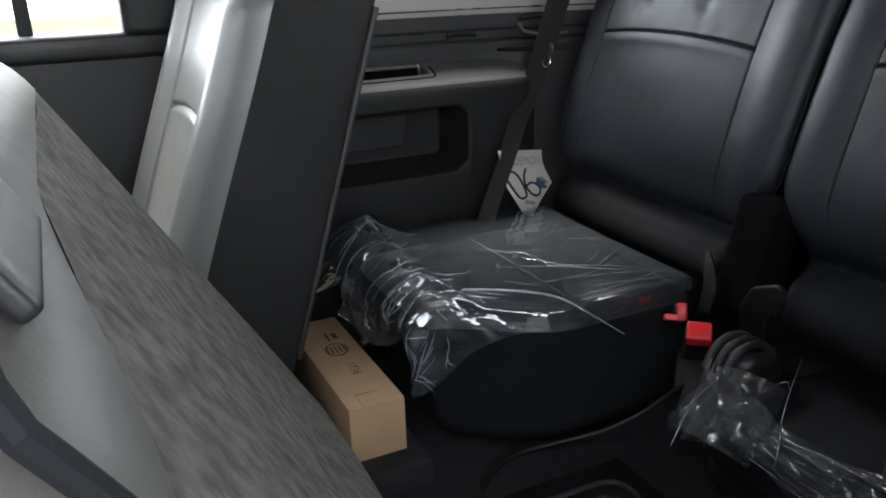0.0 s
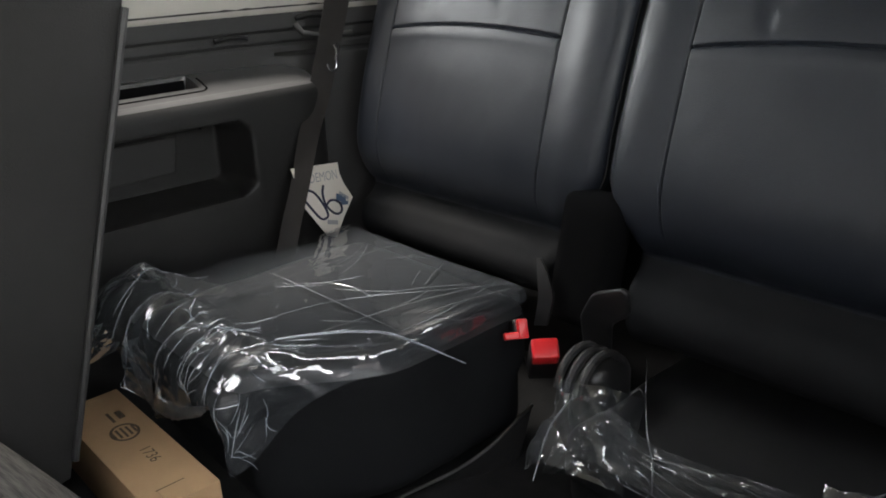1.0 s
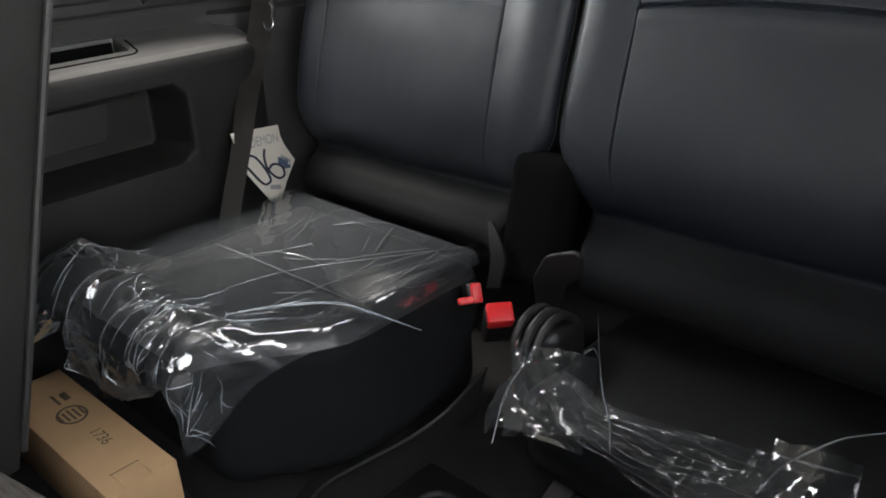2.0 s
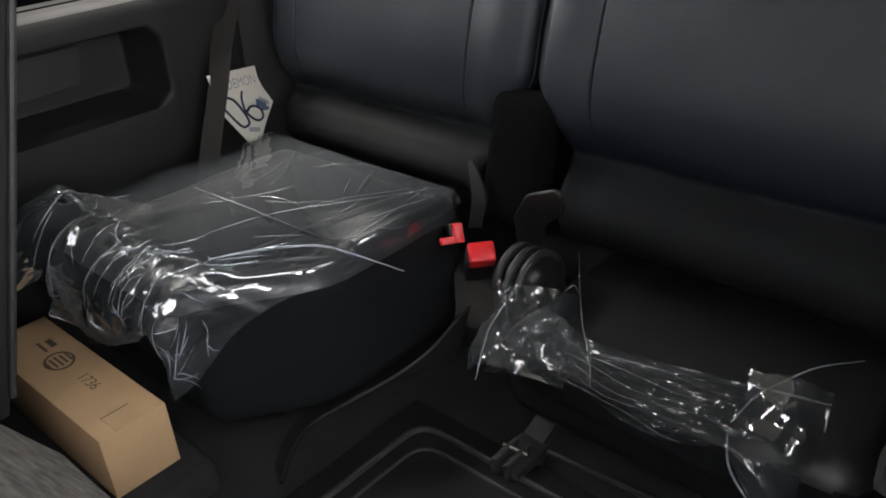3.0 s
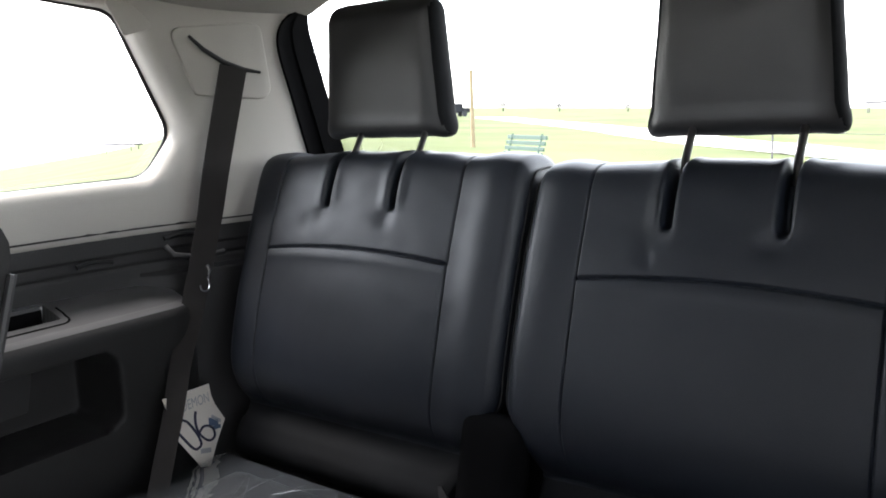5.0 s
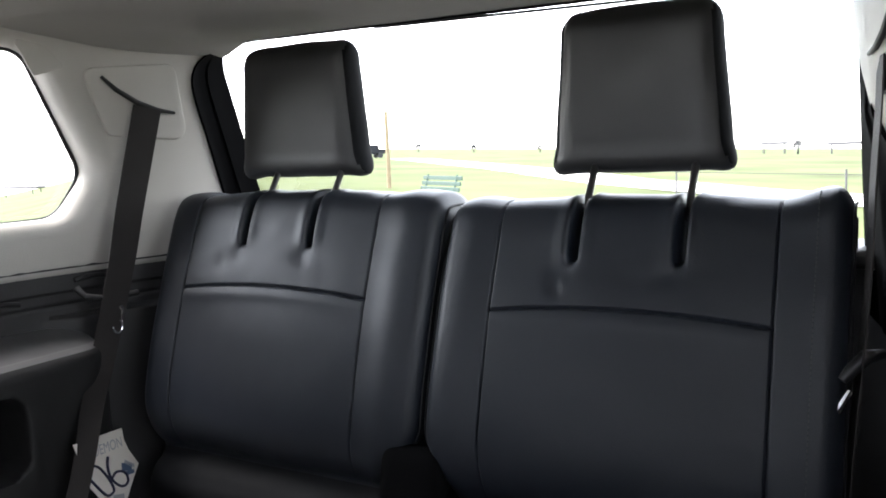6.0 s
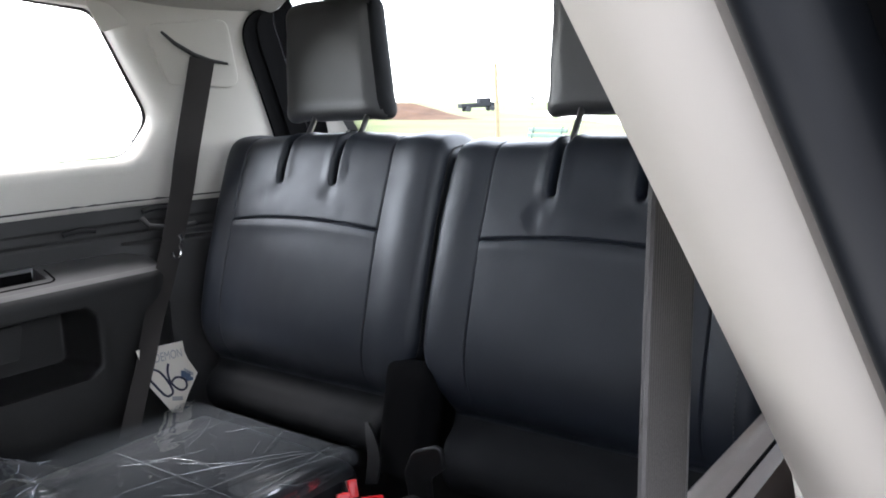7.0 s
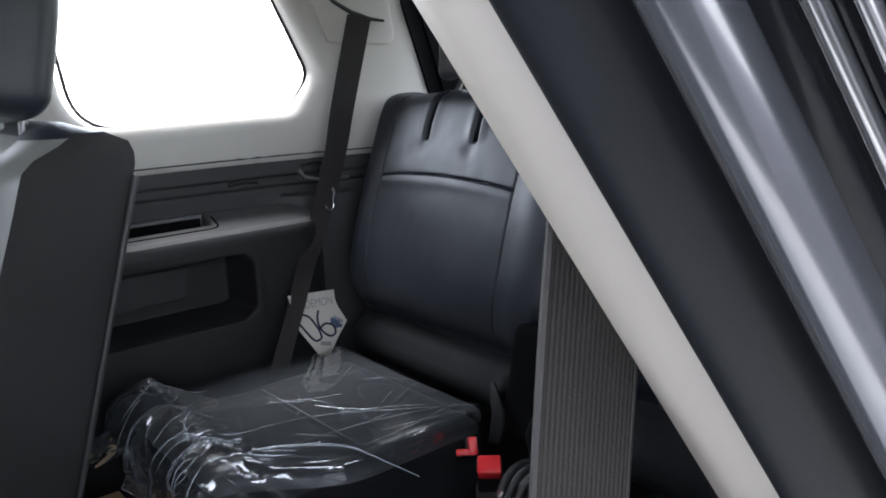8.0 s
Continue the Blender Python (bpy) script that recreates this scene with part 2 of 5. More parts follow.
def rounded_block(sx, sy, sz, r, n=10, puff=0.0, bm=None):
    """A soft block centred on the origin; puff swells its broad faces."""
    tmp = bmesh.new()
    bmesh.ops.create_cube(tmp, size=2.0)
    bmesh.ops.subdivide_edges(tmp, edges=tmp.edges[:], cuts=n * 2, use_grid_fill=True)
    hx, hy, hz = sx / 2, sy / 2, sz / 2
    for v in tmp.verts:
        # uneven spacing puts more rows at the rounded rims
        c = [math.copysign(abs(k) ** 0.75, k) for k in v.co]
        p = Vector((c[0] * hx, c[1] * hy, c[2] * hz))
        inner = Vector((max(-hx + r, min(hx - r, p.x)), max(-hy + r, min(hy - r, p.y)), max(-hz + r, min(hz - r, p.z))))
        d = p - inner
        if d.length > 1e-9:
            k = max(abs(d.x), abs(d.y), abs(d.z))
            p = inner + d.normalized() * k
        if puff:
            fx, fz, fy = 1 - (p.x / hx) ** 2, 1 - (p.z / hz) ** 2, 1 - (p.y / hy) ** 2
            p.y += math.copysign(puff, p.y) * max(0, fx) * max(0, fz) * min(1, abs(p.y) / hy)
            p.z += math.copysign(puff, p.z) * max(0, fx) * max(0, fy) * min(1, abs(p.z) / hz)
        v.co = p
    if bm is None:
        return tmp
    me = bpy.data.meshes.new("tmp")
    tmp.to_mesh(me)
    tmp.free()
    bm.from_mesh(me)
    bpy.data.meshes.remove(me)
    return bm


def tube(points, radius, seg=10, bm=None, caps=True):
    """A round bar along points (radius: one number or one a point)."""
    bm = bm or bmesh.new()
    pts = [Vector(p) for p in points]
    rad = radius if isinstance(radius, (list, tuple)) else [radius] * len(pts)
    rings, side = [], None
    for i, p in enumerate(pts):
        d = (pts[min(i + 1, len(pts) - 1)] - pts[max(i - 1, 0)]).normalized()
        if side is None:
            side = d.orthogonal().normalized()
        side = (side - d * side.dot(d)).normalized()
        up = d.cross(side)
        rings.append([bm.verts.new(p + (side * math.cos(a) + up * math.sin(a)) * rad[i]) for a in (2 * math.pi * k / seg for k in range(seg))])
    for a, b in zip(rings, rings[1:]):
        for k in range(seg):
            bm.faces.new((a[k], a[(k + 1) % seg], b[(k + 1) % seg], b[k]))
    if caps:
        bm.faces.new(rings[0][::-1])
        bm.faces.new(rings[-1])
    return bm


def ribbon(points, widths, wide_dirs, thick=0.0016, steps=10):
    """A flat band of webbing along points, with thickness and UVs along it."""
    table = [(i, *p, *w, s) for i, (p, w, s) in enumerate(zip(points, wide_dirs, widths))]
    n = (len(points) - 1) * steps + 1
    bm = bmesh.new()
    layer = bm.loops.layers.uv.new("uv")
    rows, length, last = [], 0.0, None
    for i in range(n):
        r = lerp_table(table, i / steps)
        p, w, s = Vector(r[:3]), Vector(r[3:6]).normalized(), r[6]
        r2 = lerp_table(table, min(len(points) - 1, i / steps + 0.05))
        r1 = lerp_table(table, max(0, i / steps - 0.05))
        d = (Vector(r2[:3]) - Vector(r1[:3])).normalized()
        nn = d.cross(w).normalized() * thick / 2
        length += (p - last).length if last else 0
        last = p
        across = [p + w * s * k + o for k, o in ((-0.5, -nn), (-0.25, -nn), (0, -nn), (0.25, -nn), (0.5, -nn), (0.5, nn), (0.25, nn), (0, nn), (-0.25, nn), (-0.5, nn))]
        rows.append(([bm.verts.new(c) for c in across], length))
    us = [0, 0.25, 0.5, 0.75, 1, 1, 0.75, 0.5, 0.25, 0]
    for (a, la), (b, lb) in zip(rows, rows[1:]):
        for k in range(10):
            k2 = (k + 1) % 10
            f = bm.faces.new((a[k], a[k2], b[k2], b[k]))
            for lp, uv in zip(f.loops, ((us[k], la * 20), (us[k2], la * 20), (us[k2], lb * 20), (us[k], lb * 20))):
                lp[layer].uv = uv
    bm.faces.new(rows[0][0][::-1])
    bm.faces.new(rows[-1][0])
    return bm


def rounded_poly(corners, seg=8):
    """A closed outline in a plane from corners (a, b, radius)."""
    out, n = [], len(corners)
    for i in range(n):
        p = Vector(corners[i][:2])
        a = (Vector(corners[i - 1][:2]) - p)
        b = (Vector(corners[(i + 1) % n][:2]) - p)
        r = corners[i][2]
        ang = a.angle(b)
        t = min(r / math.tan(ang / 2), 0.48 * a.length, 0.48 * b.length)
        a.normalize(), b.normalize()
        p0, p2 = p + a * t, p + b * t
        for k in range(seg + 1):
            s = k / seg
            out.append(tuple(p0 * (1 - s) ** 2 + p * 2 * s * (1 - s) + p2 * s ** 2))
    return out


def plate_with_holes(outer, holes, thick, place, bevel=0.0):
    """A flat plate, outlines in (a, b), with through holes; place(a, b, d) lays it in the world."""
    cu = bpy.data.curves.new("tmp", "CURVE")
    cu.dimensions, cu.fill_mode, cu.extrude, cu.bevel_depth, cu.bevel_resolution = "2D", "BOTH", thick / 2 - bevel, bevel, 3
    for line in (outer, *holes):
        sp = cu.splines.new("POLY")
        sp.points.add(len(line) - 1)
        for pt, (a, b) in zip(sp.points, line):
            pt.co = (a, b, 0, 1)
        sp.use_cyclic_u = True
    ob = bpy.data.objects.new("tmp", cu)
    scene.collection.objects.link(ob)
    me = bpy.data.meshes.new_from_object(ob.evaluated_get(bpy.context.evaluated_depsgraph_get()))
    bm = bmesh.new()
    bm.from_mesh(me)
    bpy.data.objects.remove(ob)
    bpy.data.curves.remove(cu)
    bpy.data.meshes.remove(me)
    bmesh.ops.remove_doubles(bm, verts=bm.verts, dist=1e-5)
    for v in bm.verts:
        v.co = place(v.co.x, v.co.y, v.co.z)
    return bm


# ---- the car's shell: x to the open-door side, y to the tailgate, z up, floor at 0.18 ----
FLOOR_Z = 0.18
BASE = [(-2.7, 0.66), (-0.70, 0.66), (-0.25, 0.638), (-0.10, 0.612), (0.0, 0.583), (0.10, 0.556), (0.20, 0.548), (0.34, 0.548)]


def half_at(y, z, sign=-1):
    """Half the cabin's inner width: narrower at the tailgate, leaning in above the waist."""
    w = lerp_table(BASE, y)[0] + (0.03 * smoothstep(-0.2, -0.5, y) if sign > 0 else 0.0)
    return w - max(0.0, z - 0.79) * 0.17


def cut_across(bm, ys):
    """Cut a panel at many places along the car, so that it can follow the curved side."""
    for y in ys:
        bmesh.ops.bisect_plane(bm, geom=bm.verts[:] + bm.edges[:] + bm.faces[:], plane_co=(y, 0, 0), plane_no=(1, 0, 0))


floor_bm = sheet(span(-0.74, 0.74, 60), span(-2.6, 0.4, 110), lambda x, y: (x, y, FLOOR_Z - 0.004 * noise.noise(Vector((x * 6, y * 6, 0)))))
box(-0.74, 0.74, -2.6, 0.4, FLOOR_Z - 0.12, FLOOR_Z - 0.02, bm=floor_bm)
solid("floor", floor_bm, FLOOR_CARPET, "black carpeted car floor behind the folded seat", "floor", kind="structure")


# side lining: dark below the waist, light above with a window
def side_lower(sign, name, y_front):
    def at(y, z):
        d = 0.006 * smoothstep(0.776, 0.783, z)
        d += 0.022 * (1 - smoothstep(0.700, 0.708, z)) * (smoothstep(-0.16, -0.12, y) if sign < 0 else 0.0)
        d -= 0.0025 * math.exp(-((z - 0.722) / 0.003) ** 2)
        d += 0.003 * smoothstep(0.742, 0.746, z)
        return (sign * (half_at(y, 0.7, sign) + 0.010 - d), y, z)
    vs = sorted(set(round(v, 4) for v in span(FLOOR_Z, 0.68, 10) + span(0.68, 0.792, 70)))
    bm = sheet(span(y_front, 0.26, 34), vs, at)
    box(*sorted((sign * 0.705, sign * 0.74)), y_front, 0.30, FLOOR_Z, 0.79, bm=bm)
    return solid(name, bm, PLASTIC, "dark grey plastic side lining below the window", "wall", kind="structure")


side_lower(-1, "wall_far_side", -0.72)
side_lower(1, "wall_door_side", -0.60)


# rear edge of the light lining towards the tailgate opening, (y, z) from the waist up
REAR_EDGE = {-1: [(0.192, 0.79), (0.172, 0.84), (0.152, 0.89), (0.112, 0.985), (0.084, 1.055), (0.078, 1.082), (0.081, 1.102), (0.092, 1.119), (0.115, 1.135), (0.134, 1.146)],
             1: [(0.012, 0.79), (0.008, 0.84), (0.006, 0.88), (0.019, 0.909), (0.034, 0.928), (0.072, 0.962), (0.098, 0.98), (0.122, 1.02), (0.118, 1.06), (0.05, 1.18)]}


def side_upper(sign, name, y_front):
    rear = REAR_EDGE[sign]
    outer = [(y_front, 0.79)] + rear + [(-0.1, 1.185), (y_front, 1.20)]
    front = -0.555 if sign < 0 else -0.56
    back = 0.0 if sign < 0 else -0.07
    glass = rounded_poly([(front + 0.05, 0.856, 0.09), (-0.118 + back, 0.863, 0.05), (-0.077 + back, 0.934, 0.05), (-0.170 + back, 1.124, 0.045), (front, 1.165, 0.06)])
    hole = rounded_poly([(front + 0.005, 0.832, 0.12), (-0.108 + back, 0.838, 0.075), (-0.046 + back, 0.934, 0.075), (-0.155 + back, 1.150, 0.06), (front - 0.035, 1.19, 0.07)])
    flat = plate_with_holes(outer, [hole], 0.064, lambda a, b, d: (a, b, d), bevel=0.026)
    cut_across(flat, span(y_front + 0.03, 0.18, 24))
    for v in flat.verts:
        a, b, d = v.co
        v.co = (sign * (half_at(a, b, sign) + 0.032 - d), a, b)
    ob = solid(name, flat, BEIGE, "light beige plastic window surround of the cargo area", "wall", kind="structure", angle=30)
    ring = [Vector((sign * (half_at(a, b, sign) + 0.046), a, b)) for a, b in glass]
    seal = tube(ring + [ring[0]], 0.0034, 8, caps=False)
    pane = bmesh.new()
    pane.faces.new([pane.verts.new((p.x + sign * 0.004, p.y, p.z)) for p in ring])
    win = thing("window_1" if sign < 0 else "window_2", "fixed rear side window with a black rubber edge", "window", kind="structure")
    part("rubber_edge", seal, BLACK_PLASTIC, win)
    part("pane", pane, GLASS, win, smooth=False).visible_shadow = False
    return ob


side_upper(-1, "trim_window_far_side", -0.72)
side_upper(1, "trim_window_door_side", -0.66)


def on_side(sign, a, b, d=0.0):
    return Vector((sign * (half_at(a, b, sign) - d), a, b))


# belt outlet plate and small cover on each upper lining
def outlet(sign, label):
    th = thing("belt_outlet", label, "belt outlet", "belt outlets")
    plate = plate_with_holes(rounded_poly([(-0.106, 1.096, 0.014), (-0.062, 0.995, 0.012), (0.066, 0.985, 0.02), (0.038, 1.108, 0.02)]), [], 0.006,
                             lambda a, b, d: (a, b, d), bevel=0.0025)
    cut_across(plate, span(-0.09, 0.05, 9))
    for v in plate.verts:
        a, b, d = v.co
        v.co = on_side(sign, a, b, 0.001 + d)
    part("plate", plate, BEIGE, th)
    pts = [on_side(sign, a, b, 0.005) for a, b in [(-0.078, 1.086), (-0.055, 1.066), (-0.022, 1.046), (0.012, 1.034), (0.042, 1.029)]]
    part("slot", tube(pts, [0.0025, 0.004, 0.0045, 0.004, 0.0025], 8), BLACK_PLASTIC, th, "black slot of the belt outlet")
    return th


outlet(-1, "light beige belt outlet plate with a curved black slot")
outlet(1, "light beige belt outlet plate with a curved black slot")
for sgn in (-1, 1):
    cov = plate_with_holes(rounded_poly([(-0.205, 1.135, 0.004), (-0.176, 1.085, 0.004), (-0.132, 1.098, 0.006), (-0.165, 1.128, 0.02)]), [], 0.004, lambda a, b, d: (a, b, d), bevel=0.0015)
    for v in cov.verts:
        a, b, d = v.co
        v.co = on_side(sgn, a, b, 0.001 + d)
    solid("trim_cover", cov, BEIGE, "small beige cover cap beside the window", "cover", kind="structure")


# ceiling: one shallow shell over the whole cabin
def ceiling_at(u, v):
    y = 0.135 - 2.135 * v
    s = -1 + 2 * u
    edge = 1.120 + 0.05 * smoothstep(0.0, 0.30, v)
    lift = edge + 0.052 * (1 - abs(s) ** 3.0) + 0.02 * smoothstep(0.0, 0.35, v) * (1 - abs(s) ** 3)
    w = lerp_table(BASE, y)[0] - 0.17 * (edge - 0.79) + 0.004
    rear = 1.143 - 0.012 * s * w - 0.024 * smoothstep(0.86, 1.0, abs(s))
    return (s * w, y, rear + (lift - rear) * smoothstep(0.0, 0.16, v))


ceil_bm = sheet(span(0, 1, 60), span(0, 0.54, 50), ceiling_at)
box(-0.60, 0.60, -1.015, 0.13, 1.262, 1.29, bm=ceil_bm)
solid("ceiling", ceil_bm, HEADLINER, "beige fabric headliner", "ceiling", kind="structure")
front_ceil = sheet(span(0, 1, 40), span(0.54, 1, 24), ceiling_at)
box(-0.60, 0.60, -2.0, -1.02, 1.262, 1.29, bm=front_ceil)
solid("ceiling_front", front_ceil, HEADLINER, "beige fabric headliner over the front seats", "ceiling", kind="structure")


# tailgate: black opening frame, glass, lower panel
def gate_y(z):
    return 0.225 - (z - 0.885) * 0.36


gate = thing("wall_tailgate", "black tailgate frame with the rear window", "tailgate", kind="structure")
for s in (-1, 1):
    def frame_at(u, v, s=s):
        z = 0.70 + 0.475 * v
        ye = lerp_table([(b, a) for a, b in REAR_EDGE[s]], z)[0] - 0.008
        xe, xg = half_at(ye, z, s) - 0.002, 0.513 - (z - 0.885) * 0.03
        # rounded top corner of the opening
        if s > 0:
            xe += 0.012 * smoothstep(0.96, 1.0, z)
        turn = min(1.0, max(0.0, (z - 1.09) / 0.055))
        inn = 0.035 * (1 - math.sqrt(max(0.0, 1 - turn ** 2)))
        yg = gate_y(z)
        mid = lambda k, lift: (xe + (xg - xe) * k - lift * 0.3, ye + (yg - ye) * k - lift)
        path = [(xe + 0.04, ye + 0.004), (xe + 0.004, ye + 0.002), (xe - 0.004, ye + 0.002), mid(0.10, 0.004), mid(0.25, 0.0), mid(0.45, 0.0), mid(0.52, 0.007), mid(0.58, 0.007), mid(0.65, 0.0),
                (xg, yg), (xg + 0.06, yg + 0.004)]
        a, b = path[u]
        return (s * (a - inn * (1 if 2 < u < 10 else 0)), b, z)
    part("side_frame", sheet(range(11), span(0, 1, 48), frame_at), BLACK_FELT, gate, angle=60)
# soft seal along the top of the opening, and the lip of the glass behind it
part("top_frame", tube([(x, 0.138, 1.146 - 0.014 * x - 0.020 * smoothstep(0.44, 0.54, abs(x))) for x in span(-0.54, 0.54, 40)], 0.0065, 10), BLACK_FELT, gate)
part("glass_lip", tube([(x, 0.152, 1.140 - 0.024 * x) for x in span(-0.18, 0.50, 24)], 0.0022, 8), BLACK_PLASTIC, gate)
part("top_panel", box(-0.57, 0.57, 0.140, 0.19, 1.156, 1.262, 0.006), BLACK_PLASTIC, gate)
part("lower_panel", box(-0.60, 0.60, 0.275, 0.34, FLOOR_Z, 0.785, 0.01), PLASTIC, gate)
part("sill", box(-0.60, 0.60, 0.205, 0.34, 0.770, 0.796, 0.008), PLASTIC, gate)
window_bm = bmesh.new()
window_bm.faces.new([window_bm.verts.new((sx * 0.60, gate_y(z) + 0.002, z)) for sx, z in ((-0.95, 0.78), (0.95, 0.78), (0.95, 1.17), (-0.95, 1.17))])
part("pane", window_bm, GLASS, gate, smooth=False).visible_shadow = False
part("wiper_arm", tube([(-0.1, gate_y(0.80) + 0.02, 0.80), (0.18, gate_y(0.806) + 0.02, 0.806), (0.46, gate_y(0.80) + 0.02, 0.80)], 0.005, 8), BLACK_PLASTIC, gate)


# armrest boxes along both sides, with a tray on top and a pocket in the face
def armrest(sign, y_front, inner_rim, label, top_mat):
    th = thing("side_armrest", label, "armrest", "side armrests")
    TOP, REAR, WALL = 0.690, -0.105, inner_rim + 0.135
    def at(y, v):
        end = min(1.0, max(0.0, (y - (REAR - 0.075)) / 0.075))
        off = 1 - math.sqrt(max(0.0, 1 - end ** 2))
        inner = inner_rim + 0.075 * off
        r = 0.024
        # v 0..1 gently falling top, 1..1.3 rounded rim, 1.3..2 face
        fall = 0.020
        if v < 1:
            x = WALL + (inner + r - WALL) * v
            z = TOP - fall * v ** 1.6
        elif v < 1.3:
            a = (v - 1) / 0.3 * math.pi / 2
            x, z = inner + r - r * math.sin(a), TOP - fall - r + r * math.cos(a)
        else:
            k = (v - 1.3) / 0.7
            z = TOP - fall - r - (TOP - fall - r - FLOOR_Z) * k
            x = inner + 0.012 * k
        z -= 0.010 * off if v < 1.3 else 0
        if v < 1:
            # sunk tray with a slanting rear end, and a groove round its rim
            ox = x - inner_rim
            back = -0.330 + 0.15 * (ox - 0.06)
            tray = smoothstep(0.056, 0.059, ox) * (1 - smoothstep(0.118, 0.121, ox)) * (1 - smoothstep(back - 0.002, back + 0.002, y))
            z -= 0.060 * tray
        if v > 1.3:
            top, low = 0.622 - 0.012 * smoothstep(-0.310, -0.28, y) ** 2, 0.510 + 0.012 * smoothstep(-0.315, -0.28, y) ** 2
            pocket = smoothstep(low - 0.006, low + 0.012, z) * (1 - smoothstep(top - 0.012, top + 0.008, z)) * (1 - smoothstep(-0.296, -0.276, y)) * smoothstep(-0.66, -0.62, y)
            x += 0.095 * pocket
            x -= 0.002 * math.exp(-((y + 0.272) / 0.010) ** 2) * smoothstep(0.47, 0.52, z) * (1 - smoothstep(0.58, 0.61, z))
            x += 0.015 * smoothstep(0.50, 0.25, z)
        return (sign * x, y, z)
    us = sorted(set(round(q, 4) for q in span(y_front, -0.37, 30) + span(-0.37, -0.25, 60) + span(-0.25, REAR, 40)))
    vs = sorted(set(round(q, 4) for q in span(0, 1, 90) + span(1, 1.3, 12) + span(1.3, 1.65, 70) + span(1.65, 2, 10)))
    CUT = min(vs, key=lambda q: abs(q - 1.15))
    # deck lighter than the face: window light painted into its colour
    part("deck", sheet(us, [q for q in vs if q <= CUT], at), top_mat, th, "satin plastic top with the light on it painted in", angle=60)
    part("face", sheet(us, [q for q in vs if q >= CUT], at), ARM_SHADED, th, angle=60)
    # dark groove round the rim of the tray
    line = [(0.040, y) for y in span(y_front + 0.01, -0.335, 12)] + [(0.040 + 0.018 * (1 - math.cos(q)), -0.335 + 0.018 * math.sin(q)) for q in span(0.2, 1.7, 8)] + [(0.075, -0.314), (0.098, -0.311)]
    part("rim_groove", tube([(sign * (inner_rim + o), y, TOP - 0.020 * ((0.135 - o) / 0.111) ** 1.6 - 0.0006) for o, y in line], 0.0020, 8), BLACK_FELT, th, "dark groove round the tray")
    # black sheets on the tray's walls and floor stand in for its shade
    lining = box(*sorted((sign * (inner_rim + 0.1165), sign * (inner_rim + 0.1195))), y_front + 0.01, -0.324, 0.612, 0.684, 0.0005)
    box(*sorted((sign * (inner_rim + 0.061), sign * (inner_rim + 0.117))), -0.3335, -0.3315, 0.612, 0.668, 0.0005, bm=lining)
    box(*sorted((sign * (inner_rim + 0.060), sign * (inner_rim + 0.119))), y_front + 0.01, -0.334, 0.6255, 0.6275, 0.0005, bm=lining)
    part("tray_shade", lining, BLACK_FELT, th, "matt black sheets for the shade inside the tray")
    lid = plate_with_holes(rounded_poly([(y_front, 0.540, 0.004), (-0.378, 0.548, 0.004), (-0.366, 0.603, 0.004), (y_front, 0.603, 0.004)]), [], 0.004, lambda a, b, d: (sign * (inner_rim + 0.088 + d), a, b), bevel=0.001)
    part("pocket_liner", lid, PLASTIC, th, "recessed pocket liner")
    return th


armrest(-1, -0.72, 0.520, "dark grey plastic side armrest with a tray and a pocket", ARM_LIT)
armrest(1, -0.60, 0.562, "dark grey plastic armrest beside the door opening, warm light painted on top", ARM_LIT_WARM)

# coat-hook like slots in the dark lining of the far side
for y0, y1, z0 in ((-0.262, -0.205, 0.737), (-0.118, -0.060, 0.762)):
    pts = [on_side(-1, y, z0 + 0.004 * math.sin((y - y0) / (y1 - y0) * math.pi), 0.004) for y in span(y0, y1, 7)]
    solid("trim_slot", tube(pts, 0.0045, 8), BLACK_PLASTIC, "small black slot in the side lining", "slot", kind="structure")


# rest of the cabin ahead of the third row
def far_door():
    th = thing("door_1", "closed far rear door with its window", "door", kind="structure")
    part("door_lining", box(-0.76, -0.685, -1.75, -0.725, FLOOR_Z, 0.772, 0.02, 3), PLASTIC, th)
    part("waist_rail", box(-0.76, -0.672, -1.75, -0.725, 0.735, 0.778, 0.01, 3), BLACK_PLASTIC, th)
    part("pillar_lining", box(-0.73, -0.655, -0.83, -0.722, 0.772, 1.20, 0.012), BLACK_PLASTIC, th)
    part("window_bar", box(-0.735, -0.715, -0.985, -0.962, 0.775, 1.20, 0.004), BLACK_PLASTIC, th)
    pane = bmesh.new()
    pane.faces.new([pane.verts.new(c) for c in ((-0.73, -1.75, 0.772), (-0.73, -0.83, 0.772), (-0.70, -0.83, 1.2), (-0.70, -1.75, 1.2))])
    part("pane", pane, GLASS, th, smooth=False).visible_shadow = False
    part("door_armrest", box(-0.70, -0.63, -1.6, -0.95, 0.56, 0.62, 0.02, 3), PLASTIC, th)
    return th


far_door()
# unseen wall across the front; its height sets how much light comes in
front_bm = box(-0.74, 0.74, -2.0, -1.95, FLOOR_Z, 1.12, 0.01)
solid("wall_front", front_bm, PLASTIC, "unseen dark wall closing the cabin's front, light gap above", "wall", kind="structure")
for sx in (-1, 1):
    solid("wall_front_door", box(*sorted((sx * 0.69, sx * 0.75)), -1.96, -1.78, FLOOR_Z, 1.25, 0.01), PLASTIC, "dark lining of a closed front door", "wall", kind="structure")
    solid("trim_middle_pillar", box(*sorted((sx * 0.66, sx * 0.74)), -1.86, -1.74, FLOOR_Z, 1.22, 0.01), BEIGE, "beige middle pillar lining", "pillar", kind="structure")


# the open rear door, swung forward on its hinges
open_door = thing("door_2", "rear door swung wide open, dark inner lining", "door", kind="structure")
